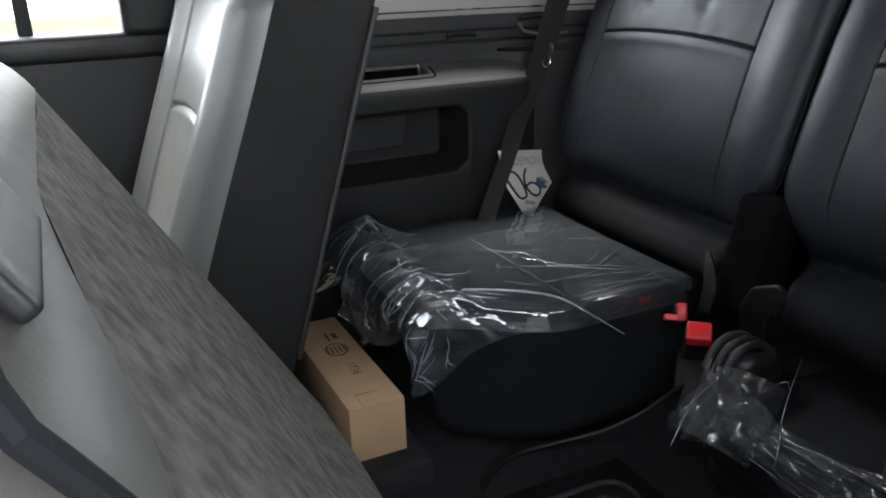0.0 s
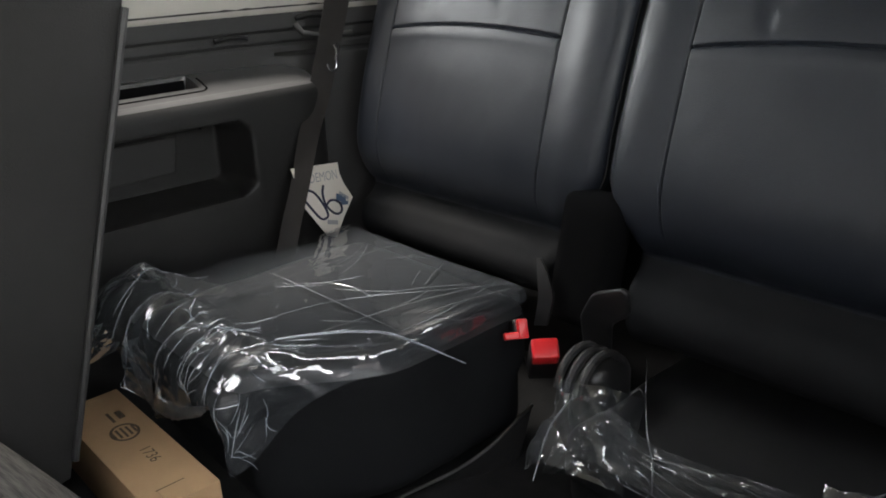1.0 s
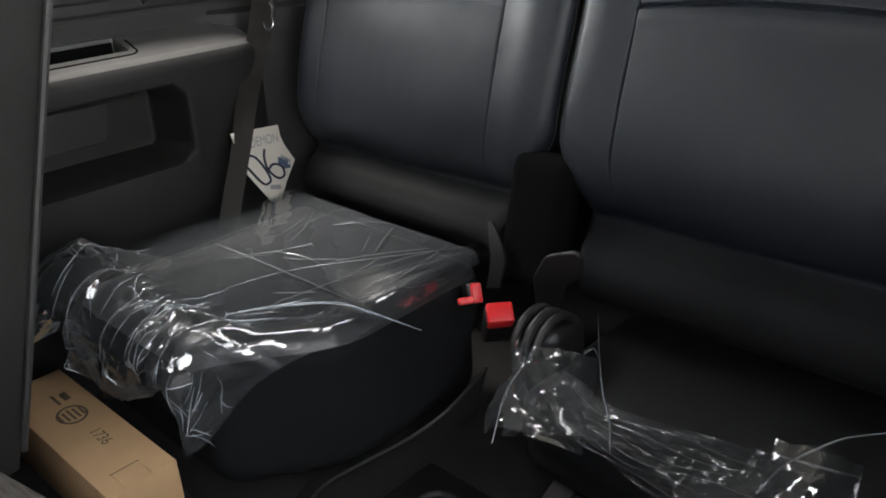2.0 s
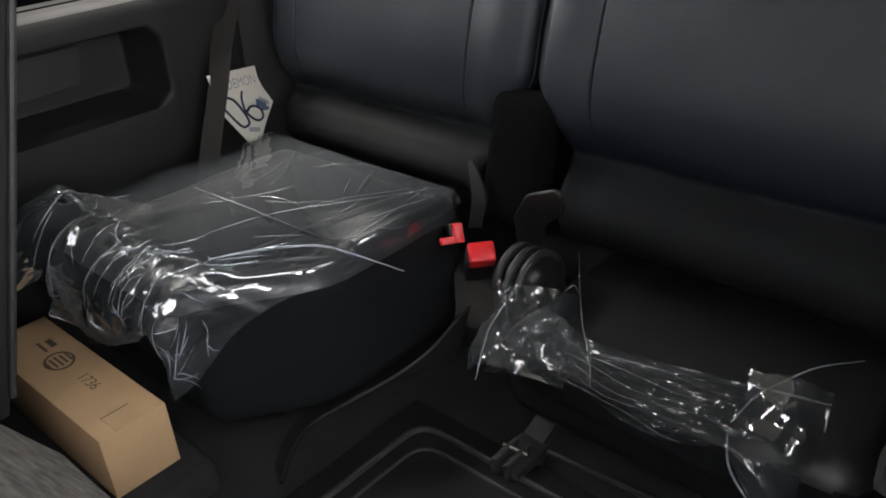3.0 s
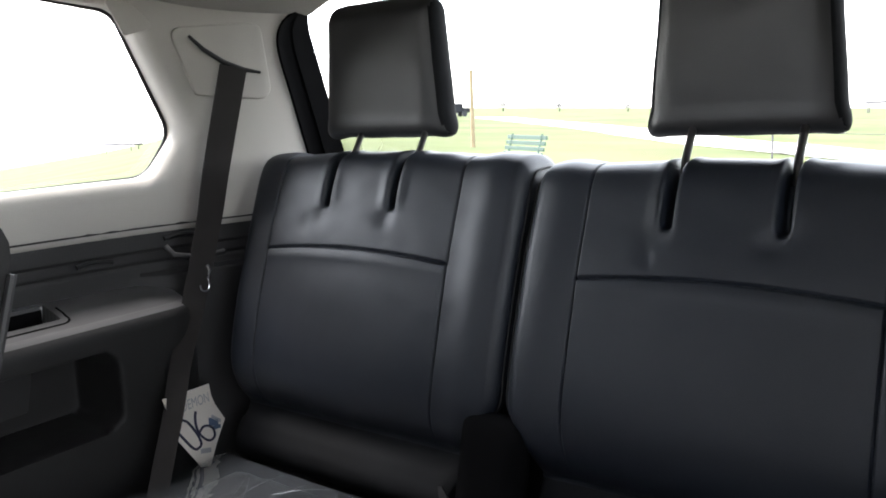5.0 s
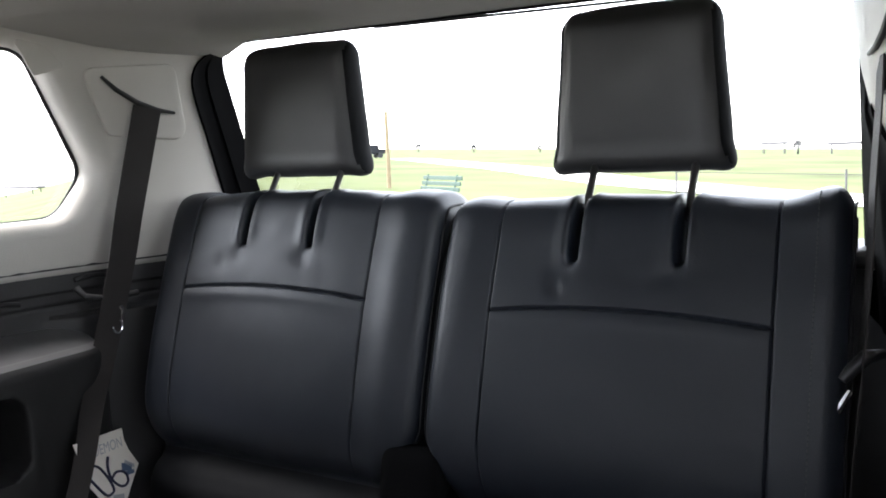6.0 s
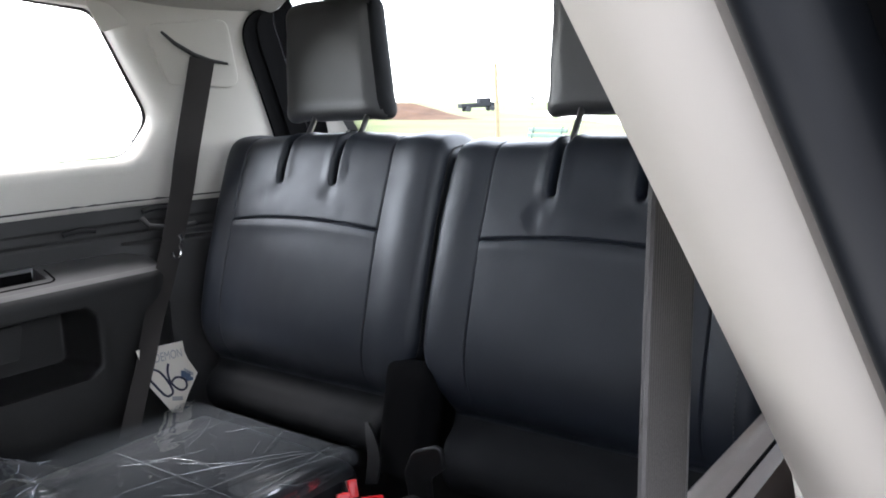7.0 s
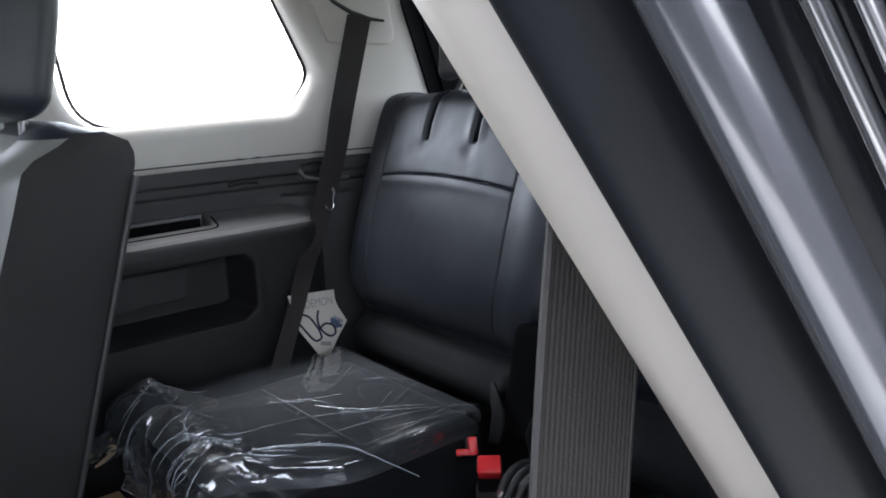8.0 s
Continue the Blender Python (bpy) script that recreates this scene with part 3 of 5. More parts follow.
# leaf out of view, windowless and turned to block light from the front
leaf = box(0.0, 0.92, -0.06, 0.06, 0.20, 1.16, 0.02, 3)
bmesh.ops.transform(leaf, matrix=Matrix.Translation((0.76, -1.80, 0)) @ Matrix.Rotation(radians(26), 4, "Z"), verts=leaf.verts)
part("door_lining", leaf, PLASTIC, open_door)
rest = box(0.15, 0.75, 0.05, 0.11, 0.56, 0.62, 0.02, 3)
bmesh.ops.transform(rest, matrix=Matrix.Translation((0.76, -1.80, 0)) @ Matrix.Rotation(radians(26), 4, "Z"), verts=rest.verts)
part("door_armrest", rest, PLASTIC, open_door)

# added out of view to keep low light from the open door side
solid("wall_light_blocker", box(2.2, 2.3, -3.4, 1.4, -0.6, 0.60, 0.02), FAR_WALL, "unseen grey wall added to block low light", "wall", kind="structure")

# ---- third-row seats ----
PROFILE = [  # height along the back, y, z of the front face
    (0.00, -0.030, 0.360), (0.03, -0.085, 0.376), (0.055, -0.116, 0.402), (0.080, -0.122, 0.430), (0.102, -0.106, 0.452), (0.122, -0.070, 0.466), (0.138, -0.056, 0.482), (0.155, -0.068, 0.500),
    (0.178, -0.080, 0.524), (0.210, -0.085, 0.556), (0.245, -0.080, 0.592), (0.30, -0.064, 0.650), (0.40, -0.033, 0.743),
    (0.48, -0.004, 0.818), (0.53, 0.016, 0.864), (0.550, 0.030, 0.880), (0.575, 0.056, 0.886), (0.62, 0.100, 0.882), (0.65, 0.122, 0.866), (0.70, 0.126, 0.82)]


def seat_front(s, h, lo, hi, seam, mirror):
    """A point of the upholstered front: s across (lo to hi), h up the back, seams at +-seam."""
    y, z = lerp_table(PROFILE, h)
    y2, z2 = lerp_table(PROFILE, min(0.7, h + 0.01))
    y1, z1 = lerp_table(PROFILE, max(0.0, h - 0.01))
    tangent = Vector((0, y2 - y1, z2 - z1)).normalized()
    out = Vector((0, -tangent.z, tangent.y))
    d = 0.0
    a = abs(s)
    rim = min(s - lo, hi - s)
    # side bolsters swell a little, then turn back sharply at the flanks
    mid = (seam + (hi if s > 0 else -lo)) / 2
    d += 0.005 * math.exp(-((a - mid) / 0.028) ** 2)
    flank = max(0.0, 1 - rim / 0.022)
    d -= 0.030 * (1 - math.sqrt(max(0.0, 1 - min(1, flank) ** 2)))
    if a < seam:
        d += 0.006 * (1 - (s / seam) ** 2) * smoothstep(0.05, 0.2, h)
    # seams
    d -= 0.0042 * math.exp(-((a - seam) / 0.0016) ** 2) * (1 - smoothstep(0.60, 0.64, h)) * smoothstep(0.15, 0.24, h)
    hs = 0.400 + 0.010 * (1 - (s / seam) ** 2)
    if a < seam + 0.002:
        d -= 0.0050 * math.exp(-((h - hs) / 0.0018) ** 2)
        d += 0.0016 * math.exp(-((h - hs + 0.014) / 0.010) ** 2)
    # two slits for the head restraint posts, the cover drawn in around them
    for c in (-0.065, 0.065):
        q = math.exp(-((s - c) / 0.0062) ** 4)
        d -= 0.026 * q * smoothstep(0.470, 0.480, h) * (1 - smoothstep(0.60, 0.63, h))
        d += 0.003 * math.exp(-((abs(s - c) - 0.014) / 0.006) ** 2) * smoothstep(0.46, 0.49, h) * (1 - smoothstep(0.58, 0.62, h))
        d -= 0.003 * math.exp(-((s - c + 0.010) / 0.016) ** 2 - ((h - 0.457) / 0.014) ** 2)
    d -= 0.0035 * math.exp(-((s + 0.105 - 0.02 * mirror) / 0.010) ** 2 - ((h - 0.445 + 0.4 * (s + 0.105)) / 0.016) ** 2)
    d += 0.0014 * noise.noise(Vector((s * 14 + mirror * 9, h * 12, 3.0))) + 0.0005 * noise.noise(Vector((s * 40, h * 35 + mirror * 5, 8.0)))
    p = Vector((s, y, z)) + out * d
    corner = max(0.0, 1 - rim / 0.025)
    p.z -= 0.006 * (1 - math.sqrt(max(0.0, 1 - min(1, corner) ** 2))) * smoothstep(0.48, 0.56, h)
    # a corner of the cover stands up at the outer top edge
    if mirror:
        p.z += 0.010 * smoothstep(hi - 0.07, hi - 0.012, s) * smoothstep(0.50, 0.56, h)
        p.z -= 0.003 * smoothstep(0.2, 0.38, h) + 0.009 * smoothstep(0.40, 0.52, h)
    # the cover narrows towards its foot, most on the side of the hinge
    inner = s < 0 if mirror else s > 0
    pull = 0.040 * smoothstep(0.24, 0.14, h) + 0.030 * smoothstep(0.14, 0.08, h) if inner else 0.014 * smoothstep(0.22, 0.05, h)
    # far seat's roll set back so that it sinks into shade
    if not mirror:
        p.y += 0.026 * smoothstep(0.138, 0.09, h)
    edge = hi if s > 0 else -lo
    p.x *= 1 - pull / edge * (a / edge) ** 3
    return p


def build_rear_seat(name, label, x, lo, hi, seam, head_x, mirror):
    th = thing(name, label, "car seat", "third-row seats")
    s_rows = sorted(set(round(q, 4) for q in span(lo, hi, 64) + [k * seam + o for k in (-1, 1) for o in span(-0.0045, 0.0045, 13)]
                        + [c + o for c in (-0.065, 0.065) for o in span(-0.012, 0.012, 15)] + span(lo, lo + 0.03, 10) + span(hi - 0.03, hi, 10)))
    h_rows = sorted(set(round(q, 4) for q in span(0, 0.20, 50) + span(0.20, 0.385, 24) + span(0.385, 0.425, 34) + span(0.425, 0.70, 60)))
    rows = [[seat_front(s, h, lo, hi, seam, mirror) for h in h_rows] for s in s_rows]

    def pick(s, h):
        if h < 0.134:
            return "lower_roll"
        if abs(s) > seam:
            return "bolster_a" if s < 0 else "bolster_b"
        return "upper_panel" if h > 0.400 + 0.010 * (1 - (s / seam) ** 2) else "centre_panel"
    for key in ("bolster_a", "bolster_b", "upper_panel", "centre_panel", "lower_roll"):
        bm = bmesh.new()
        made = {}
        for i in range(len(s_rows) - 1):
            for j in range(len(h_rows) - 1):
                if pick((s_rows[i] + s_rows[i + 1]) / 2, (h_rows[j] + h_rows[j + 1]) / 2) != key:
                    continue
                vs = []
                for a, b in ((i, j), (i + 1, j), (i + 1, j + 1), (i, j + 1)):
                    if (a, b) not in made:
                        made[a, b] = bm.verts.new(rows[a][b])
                    vs.append(made[a, b])
                bm.faces.new(vs)
        # on the lower roll, matt black in place of leather stands for shade
        part("side_bolster" if "bolster" in key else key, bm, FLANK_AND_SHADE if key == "lower_roll" else LEATHER, th, angle=70)

    def shell(u, v):
        h = 0.70 * v
        pa, pb = seat_front(lo, h, lo, hi, seam, mirror), seat_front(hi, h, lo, hi, seam, mirror)
        by = lerp_table([(0.0, 0.0, 0.30), (0.35, 0.095, 0.66), (0.70, 0.126, 0.82)], h)[0]
        zb = lambda z: min(z, 0.862)
        path = [pa, (pa.x, pa.y * 0.4 + by * 0.6, pa.z), (pa.x + 0.01, by + 0.01, zb(pa.z)), (pb.x - 0.01, by + 0.01, zb(pb.z)), (pb.x, pb.y * 0.4 + by * 0.6, pb.z), pb]
        return path[u]
    part("back_shell", sheet(range(6), span(0, 1, 40), shell), LEATHER_SIDE, th, "black vinyl flanks and back", angle=50)
    for e, sgn in ((lo, -1), (hi, 1)):
        pts = [seat_front(e - sgn * 0.003, h, lo, hi, seam, mirror) + Vector((sgn * 0.003, 0.003, 0)) for h in span(0.10, 0.60, 40)]
        part("piping", tube(pts, 0.0018, 6), LEATHER_SIDE, th)
    if mirror:
        # top-stitching along the outer edge
        st = bmesh.new()
        for k in range(78):
            h = 0.12 + 0.0057 * k
            a, b = (seat_front(hi - 0.034, q, lo, hi, seam, mirror) + Vector((0, -0.0012, 0.0004)) for q in (h, h + 0.0036))
            tube([a, b], 0.0007, 5, bm=st)
        part("stitching", st, STITCH, th, "grey top-stitching")
    # head restraint on two posts
    width = 0.234 if mirror else 0.250
    head = rounded_block(width, 0.056, 0.208, 0.0275, 12, puff=0.004)
    tilt = Matrix.Translation((head_x, 0.106, 1.014 if mirror else 1.020))
    head.normal_update()
    turned = [f.normal.x for f in head.faces]
    for v in head.verts:
        p = v.co
        low = smoothstep(-0.070, -0.104, p.z)
        # square foot with small pointed lips, soft shoulders above
        out = smoothstep(0.62, 0.98, abs(p.x) / (width / 2))
        p.x += math.copysign(0.011, p.x) * low * smoothstep(0.3, 0.9, abs(p.x) / (width / 2))
        p.z -= 0.007 * low * out
        p.y -= 0.008 * low * (1 if p.y < 0 else 0) * (1 - out)
        p.x *= 1 - 0.115 * smoothstep(-0.11, 0.11, p.z)
        p.y += 0.0012 * noise.noise(Vector((p.x * 18, mirror * 4.0, p.z * 18)))
        p.z += 0.0018 * noise.noise(Vector((p.x * 22, 3.0 + mirror, p.y * 25)))
        # the seam of the side gusset draws the cover in
        p.y += 0.0022 * math.exp(-((abs(p.x) - width * 0.47 + 0.016) / 0.0028) ** 2) * (1 if p.y < 0 else 0) * (1 - low)
    bmesh.ops.transform(head, matrix=tilt, verts=head.verts)
    sides = [head.copy(), head.copy()]
    for bm, sgn in zip(sides, (-1, 1)):
        bm.faces.ensure_lookup_table()
        bmesh.ops.delete(bm, geom=[bm.faces[i] for i, k in enumerate(turned) if k * sgn < 0.62], context="FACES")
    head.faces.ensure_lookup_table()
    bmesh.ops.delete(head, geom=[head.faces[i] for i, k in enumerate(turned) if abs(k) >= 0.62], context="FACES")
    rest = part("head_restraint", head, LEATHER_BRIGHT, th, "black leather head restraint", angle=70)
    for bm in sides:
        part("gusset", bm, FLANK_AND_SHADE, rest, "matt black side gusset", angle=70)
    for c in (-0.065, 0.065):
        part("head_restraint_post", tube([(c, 0.042, 0.83), (c, 0.058, 0.880), (c + 0.001, 0.080, 0.915), (c + 0.002, 0.098, 0.945)], 0.0050, 12), DARK_STEEL, th, "dark steel post")
    th.location.x = x
    return th


build_rear_seat("third_row_seat", "upright black leather third-row seat with head restraint raised", -0.276, -0.247, 0.282, 0.179, -0.022, 0)
build_rear_seat("third_row_seat", "upright black leather third-row seat nearer the door opening", 0.270, -0.256, 0.245, 0.171, -0.010, 1)


# cushions
def narrowed(x, y, cx, right):
    """The right edge of the wrapped cushion draws in towards its front corner."""
    k = 1 - 0.105 * smoothstep(-0.36, -0.56, y) / (right - cx)
    return cx + (x - cx) * k if x > cx else x


def cushion(name, label, cx, cy, cz, sx, sy, sz, tilt, parent_group, taper=False):
    th = thing(name, label, "seat cushion", parent_group)
    bm = rounded_block(sx, sy, sz, 0.034, 11, puff=0.010)
    for v in bm.verts:
        p = v.co
        if p.z > 0:
            p.z -= 0.005 * math.exp(-((abs(p.x) - sx * 0.33) / 0.004) ** 2)
        if p.z < 0:
            p.y *= 0.92
        p.z += 0.002 * noise.noise(p * 14)
    m = Matrix.Translation((cx, cy, cz)) @ Matrix.Rotation(radians(tilt), 4, "X")
    bmesh.ops.transform(bm, matrix=m, verts=bm.verts)
    if taper:
        for v in bm.verts:
            v.co.x = narrowed(v.co.x, v.co.y, cx, cx + sx / 2)
    # leather top, matt cloth round the sides
    side = bm.copy()
    low = cz + sz / 2 - 0.022
    bmesh.ops.delete(bm, geom=[f for f in bm.faces if f.calc_center_median().z < low], context="FACES")
    bmesh.ops.delete(side, geom=[f for f in side.faces if f.calc_center_median().z >= low], context="FACES")
    part("pad", bm, LEATHER_BRIGHT, th, angle=70)
    part("side_panel", side, FLANK_AND_SHADE, th, "matt black side cloth", angle=70)
    return th


cush_a = cushion("seat_cushion", "black leather seat cushion under clear plastic film", -0.254, -0.337, 0.312, 0.392, 0.404, 0.20, 0.0, "seat cushions", True)
cush_b = cushion("seat_cushion", "lowered black leather seat cushion partly under film", 0.300, -0.112, 0.262, 0.43, 0.300, 0.13, 0.0, "seat cushions")


def cushion_base(parent, x0, x1, y0, y1, z1):
    part("base", box(x0, x1, y0, y1, FLOOR_Z - 0.001, z1, 0.02), BLACK_PLASTIC, parent, "black plastic seat base")


cushion_base(cush_a, -0.43, -0.13, -0.44, -0.16, 0.24)
cushion_base(cush_b, 0.13, 0.47, -0.22, -0.05, 0.22)

# ---- cardboard box, on the step of the floor behind the second row ----
solid("floor_step", box(-0.66, -0.10, -0.76, -0.555, FLOOR_Z - 0.01, FLOOR_Z + 0.0425, 0.012, 3), FLOOR_CARPET, "black carpeted step of the car floor", "floor", kind="structure")
carton = thing("cardboard_box", "closed brown cardboard carton lying on the carpeted step", "box")
bx = box(-0.15, 0.15, -0.041, 0.041, 0.043, 0.128, 0.0015, 2)
M_BOX = Matrix.Translation((-0.286, -0.624, FLOOR_Z + 0.001)) @ Matrix.Rotation(radians(0.5), 4, "Z")
bmesh.ops.transform(bx, matrix=M_BOX, verts=bx.verts)
part("carton", bx, CARDBOARD, carton)

# ---- second-row seats ----
def second_row():
    """Far seat of the second row: lit leather front, dark flank with a grey plastic edge."""
    th = thing("second_row_seat", "upright black leather second-row seat beside the carton", "car seat", "second-row seats")
    X0, X1 = -0.185, -0.640
    rear = lambda z: -0.585 + (z - 0.80) * 0.31
    depth = lambda z: 0.154 + 0.018 * smoothstep(0.85, 0.45, z)
    def front(s, v):
        z = 0.36 + 0.515 * v
        x = X0 + (X1 - X0) * s
        a = min(s, 1 - s) * abs(X1 - X0)
        d = 0.022 * math.exp(-((a - 0.050) / 0.03) ** 2) - 0.03 * (1 - math.sqrt(max(0, 1 - max(0, 1 - a / 0.025) ** 2)))
        d -= 0.006 * math.exp(-((a - 0.095) / 0.003) ** 2)
        hs = 0.655 + 0.03 * math.sin(math.pi * s)
        if a > 0.095:
            d -= 0.008 * math.exp(-((z - hs) / 0.004) ** 2)
        top = smoothstep(0.825, 0.875, z)
        return (x, rear(z) - depth(z) - d + 0.05 * top * top, z)
    us = sorted(set(round(q, 4) for q in span(0, 1, 50) + span(0.18, 0.235, 14) + span(0.765, 0.82, 14)))
    vs = sorted(set(round(q, 4) for q in span(0, 1, 44) + span(0.56, 0.70, 30)))
    part("front_cover", sheet(us, vs, front), LEATHER_LIT, th, "leather front with the light on it painted grey", angle=70)
    def flank(x, sgn):
        def at(a, v):
            z = 0.36 + 0.52 * v
            y0, y1 = front(0 if sgn > 0 else 1, min(1, v))[1], rear(z) - 0.045 * (1 - math.sqrt(max(0.0, 1 - max(0.0, (v - 0.91) / 0.09) ** 2)))
            return (x + sgn * 0.010 * math.sin(math.pi * a), y0 + (y1 - y0) * a, z)
        return sheet(span(0, 1, 10), span(0, 1, 40), at)
    part("flank", flank(X0, 1), SECOND_CLOTH, th, "matt black flank")
    part("flank", flank(X1, -1), SECOND_CLOTH, th)
    back = lambda u, v: (X0 + (X1 - X0) * u, rear(0.36 + 0.52 * v) - 0.045 * (1 - math.sqrt(max(0.0, 1 - max(0.0, (v - 0.91) / 0.09) ** 2))), 0.36 + 0.52 * v)
    part("back_panel", sheet(span(0, 1, 12), span(0, 1, 40), back), SECOND_CLOTH, th, "dark hard back panel")
    def top(u, v):
        y0, y1 = front(u, 1)[1], back(u, 1)[1]
        return (X0 + (X1 - X0) * u, y0 + (y1 - y0) * v, 0.875 + 0.005 * v + 0.014 * math.sin(math.pi * v) * min(1, 10 * min(u, 1 - u)))
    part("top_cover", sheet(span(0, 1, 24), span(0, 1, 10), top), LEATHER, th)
    part("edge_strip", tube([(X0 + 0.003, rear(z) + 0.002, z) for z in span(0.38, 0.825, 24)], 0.0042, 8), PLASTIC, th, "grey plastic edge strip")
    head = rounded_block(0.25, 0.085, 0.20, 0.03, 8, puff=0.01)
    bmesh.ops.transform(head, matrix=Matrix.Translation((-0.405, -0.655, 1.0)) @ Matrix.Rotation(radians(-12), 4, "X"), verts=head.verts)
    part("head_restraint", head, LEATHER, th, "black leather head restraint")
    for c in (-0.47, -0.34):
        part("head_restraint_post", tube([(c, -0.66, 0.84), (c, -0.656, 0.92)], 0.006, 12), DARK_STEEL, th)
    part("seat_pad", box(X1, X0, -1.22, -0.74, 0.34, 0.47, 0.04, 4), LEATHER, th)
    part("seat_base", box(X1 + 0.03, X0 - 0.03, -1.15, -0.76, FLOOR_Z - 0.004, 0.36, 0.01), BLACK_PLASTIC, th)
    return th


second_row()


def folded_seat():
    """Near seat of the second row: its back leans forward, carpeted side to the third row."""
    th = thing("second_row_seat", "second-row seat tipped forward, showing its grey carpeted back", "car seat", "second-row seats")
    X0, X1 = -0.105, 0.585
    down = Vector((0, 0.515, -0.857))
    face = Vector((0, 0.857, 0.515))
    top = Vector((0, -0.962, 0.775))
    LEN = 0.48
    def at(u, v):
        """u across, v down from the top edge, on the carpeted side."""
        x = X0 + (X1 - X0) * u
        rim = min(x - X0, X1 - x)
        edge = max(0.0, 1 - rim / 0.03)
        sink = 0.03 * (1 - math.sqrt(max(0.0, 1 - edge ** 2)))
        crown = 0.06 * smoothstep(0.30, 0.58, x)
        p = Vector((x, 0, 0)) + top + down * (crown + (LEN - crown) * v)
        return p + face * (0.002 * noise.noise(Vector((x * 9, v * 5, 0))) - sink)
    part("carpeted_back", sheet(span(0, 1, 60), span(0, 1, 50), at), GREY_CARPET, th)
    # padded leather body in front of the carpet, rolling over the top
    def body(u, v):
        x = X0 + (X1 - X0) * u
        crown = 0.06 * smoothstep(0.30, 0.58, x)
        start = top + down * crown
        a = v * math.pi
        if v <= 1:
            q = start - face * 0.055 + face * 0.055 * math.cos(a) - down * 0.075 * math.sin(a)
        else:
            q = start - face * 0.11 + down * (v - 1) * (LEN - crown)
        edge = max(0.0, 1 - min(x - X0, X1 - x) / 0.03)
        q = q + (start - face * 0.055 - q) * 0.25 * (1 - math.sqrt(max(0, 1 - edge ** 2)))
        return Vector((x, 0, 0)) + q
    part("leather_body", sheet(span(0, 1, 50), span(0, 1, 20) + span(1.05, 2, 14), body), SEAT_EDGE, th, "grey-beige vinyl roll over the top of the backrest")
    for x, sg in ((X0, 1), (X1, -1)):
        fl = sheet(span(0, 1, 6), span(0, 1, 14), lambda u, v: Vector((x + sg * 0.004, 0, 0)) + top + down * ((0.06 if sg < 0 else 0.0) + 0.40 * v) - face * (0.02 + 0.09 * u))
        part("flank", fl, LEATHER_SIDE, th)
    head = rounded_block(0.26, 0.10, 0.18, 0.04, 8, puff=0.01)
    bmesh.ops.transform(head, matrix=Matrix.Translation(Vector((0.30, 0, 0)) + top - down * 0.19 - face * 0.06) @ Matrix.Rotation(radians(31), 4, "X"), verts=head.verts)
    part("head_restraint", head, LEATHER, th, "black leather head restraint")
    for c in (0.24, 0.36):
        q = Vector((c, 0, 0)) + top - face * 0.055
        part("head_restraint_post", tube([q - down * 0.05, q - down * 0.13], 0.006, 10), DARK_STEEL, th)
    # dark lever slot near the outer edge of the back
    slot = [at(0.80 + 0.05 * k, 0.33 + 0.30 * k) + face * 0.002 for k in span(0, 1, 8)]
    part("release_strap", tube(slot, [0.003] + [0.008] * 6 + [0.003], 8), BLACK_PLASTIC, th, "black release strap")
    # dark block added where the roll has a darker hollow
    dark_inset = rounded_block(0.12, 0.012, 0.030, 0.005, 6)
    bmesh.ops.transform(dark_inset, matrix=Matrix.Translation(Vector((0.435, 0, 0)) + top - down * 0.012 - face * 0.004) @ Matrix.Rotation(radians(31), 4, "X"), verts=dark_inset.verts)
    part("dark_inset", dark_inset, BLACK_PLASTIC, th, "dark plastic block on the roll, in place of a hollow")
    part("edge_cord", tube([Vector((x, 0, 0)) + top + down * d + face * 0.001 for x, d in ((0.560, -0.030), (0.583, -0.020), (0.592, -0.008), (0.590, 0.010), (0.588, 0.04))], 0.005, 8), FLANK_AND_SHADE, th, "black cord along the outer edge")
    part("seat_pad", box(X0 + 0.02, X1 - 0.02, -1.30, -0.86, 0.30, 0.42, 0.04, 4), LEATHER, th)
    part("seat_base", box(X0 + 0.05, X1 - 0.05, -1.25, -0.84, FLOOR_Z - 0.004, 0.32, 0.01), BLACK_PLASTIC, th)
    return th


folded_seat()

# ---- door pillar: parallel strips along the sloping opening ----
P0 = Vector((0.662, -0.784, 0.95))
ALONG = Vector((-0.225, -0.45, 0.865)).normalized()
OUT = Vector((0.93, -0.36, 0.0))
OUT = (OUT - ALONG * OUT.dot(ALONG)).normalized()
FACE = OUT.cross(ALONG).normalized()
if FACE.y > 0:
    FACE = -FACE


def strip(profile, k0=-0.70, k1=0.24):
    """A moulding along the opening: profile of (outward, towards the opening)."""
    def at(u, v):
        a, n = profile[u]
        return P0 + ALONG * v + OUT * a + FACE * n
    return sheet(range(len(profile)), span(k0, k1, 24), at)


def arc(a0, a1, n0, height, n=10):
    return [(a0 + (a1 - a0) * i / (n - 1), n0 + height * math.sin(math.pi * i / (n - 1))) for i in range(n)]


pillar = thing("trim_door_pillar", "light beige pillar lining with black seals at the door opening", "door pillar", kind="structure")
part("lining", strip([(0.03, -0.16), (0.010, -0.06), (0.001, -0.012), (0.0, -0.004), (0.004, 0.0), (0.022, 0.002), (0.038, 0.0), (0.042, -0.004), (0.043, -0.02)]), BEIGE_SMOOTH, pillar)
part("rubber_seal", strip([(0.043, -0.02), (0.043, -0.008)] + arc(0.0435, 0.0635, -0.008, 0.0115, 20) + [(0.0640, -0.02)]), RUBBER, pillar, "soft black rubber door seal")
part("body_channel", strip([(0.0630, -0.022), (0.0645, -0.015), (0.068, -0.017), (0.0725, -0.017), (0.0735, -0.026)]), BLACK_FELT, pillar, "black channel between the seals")
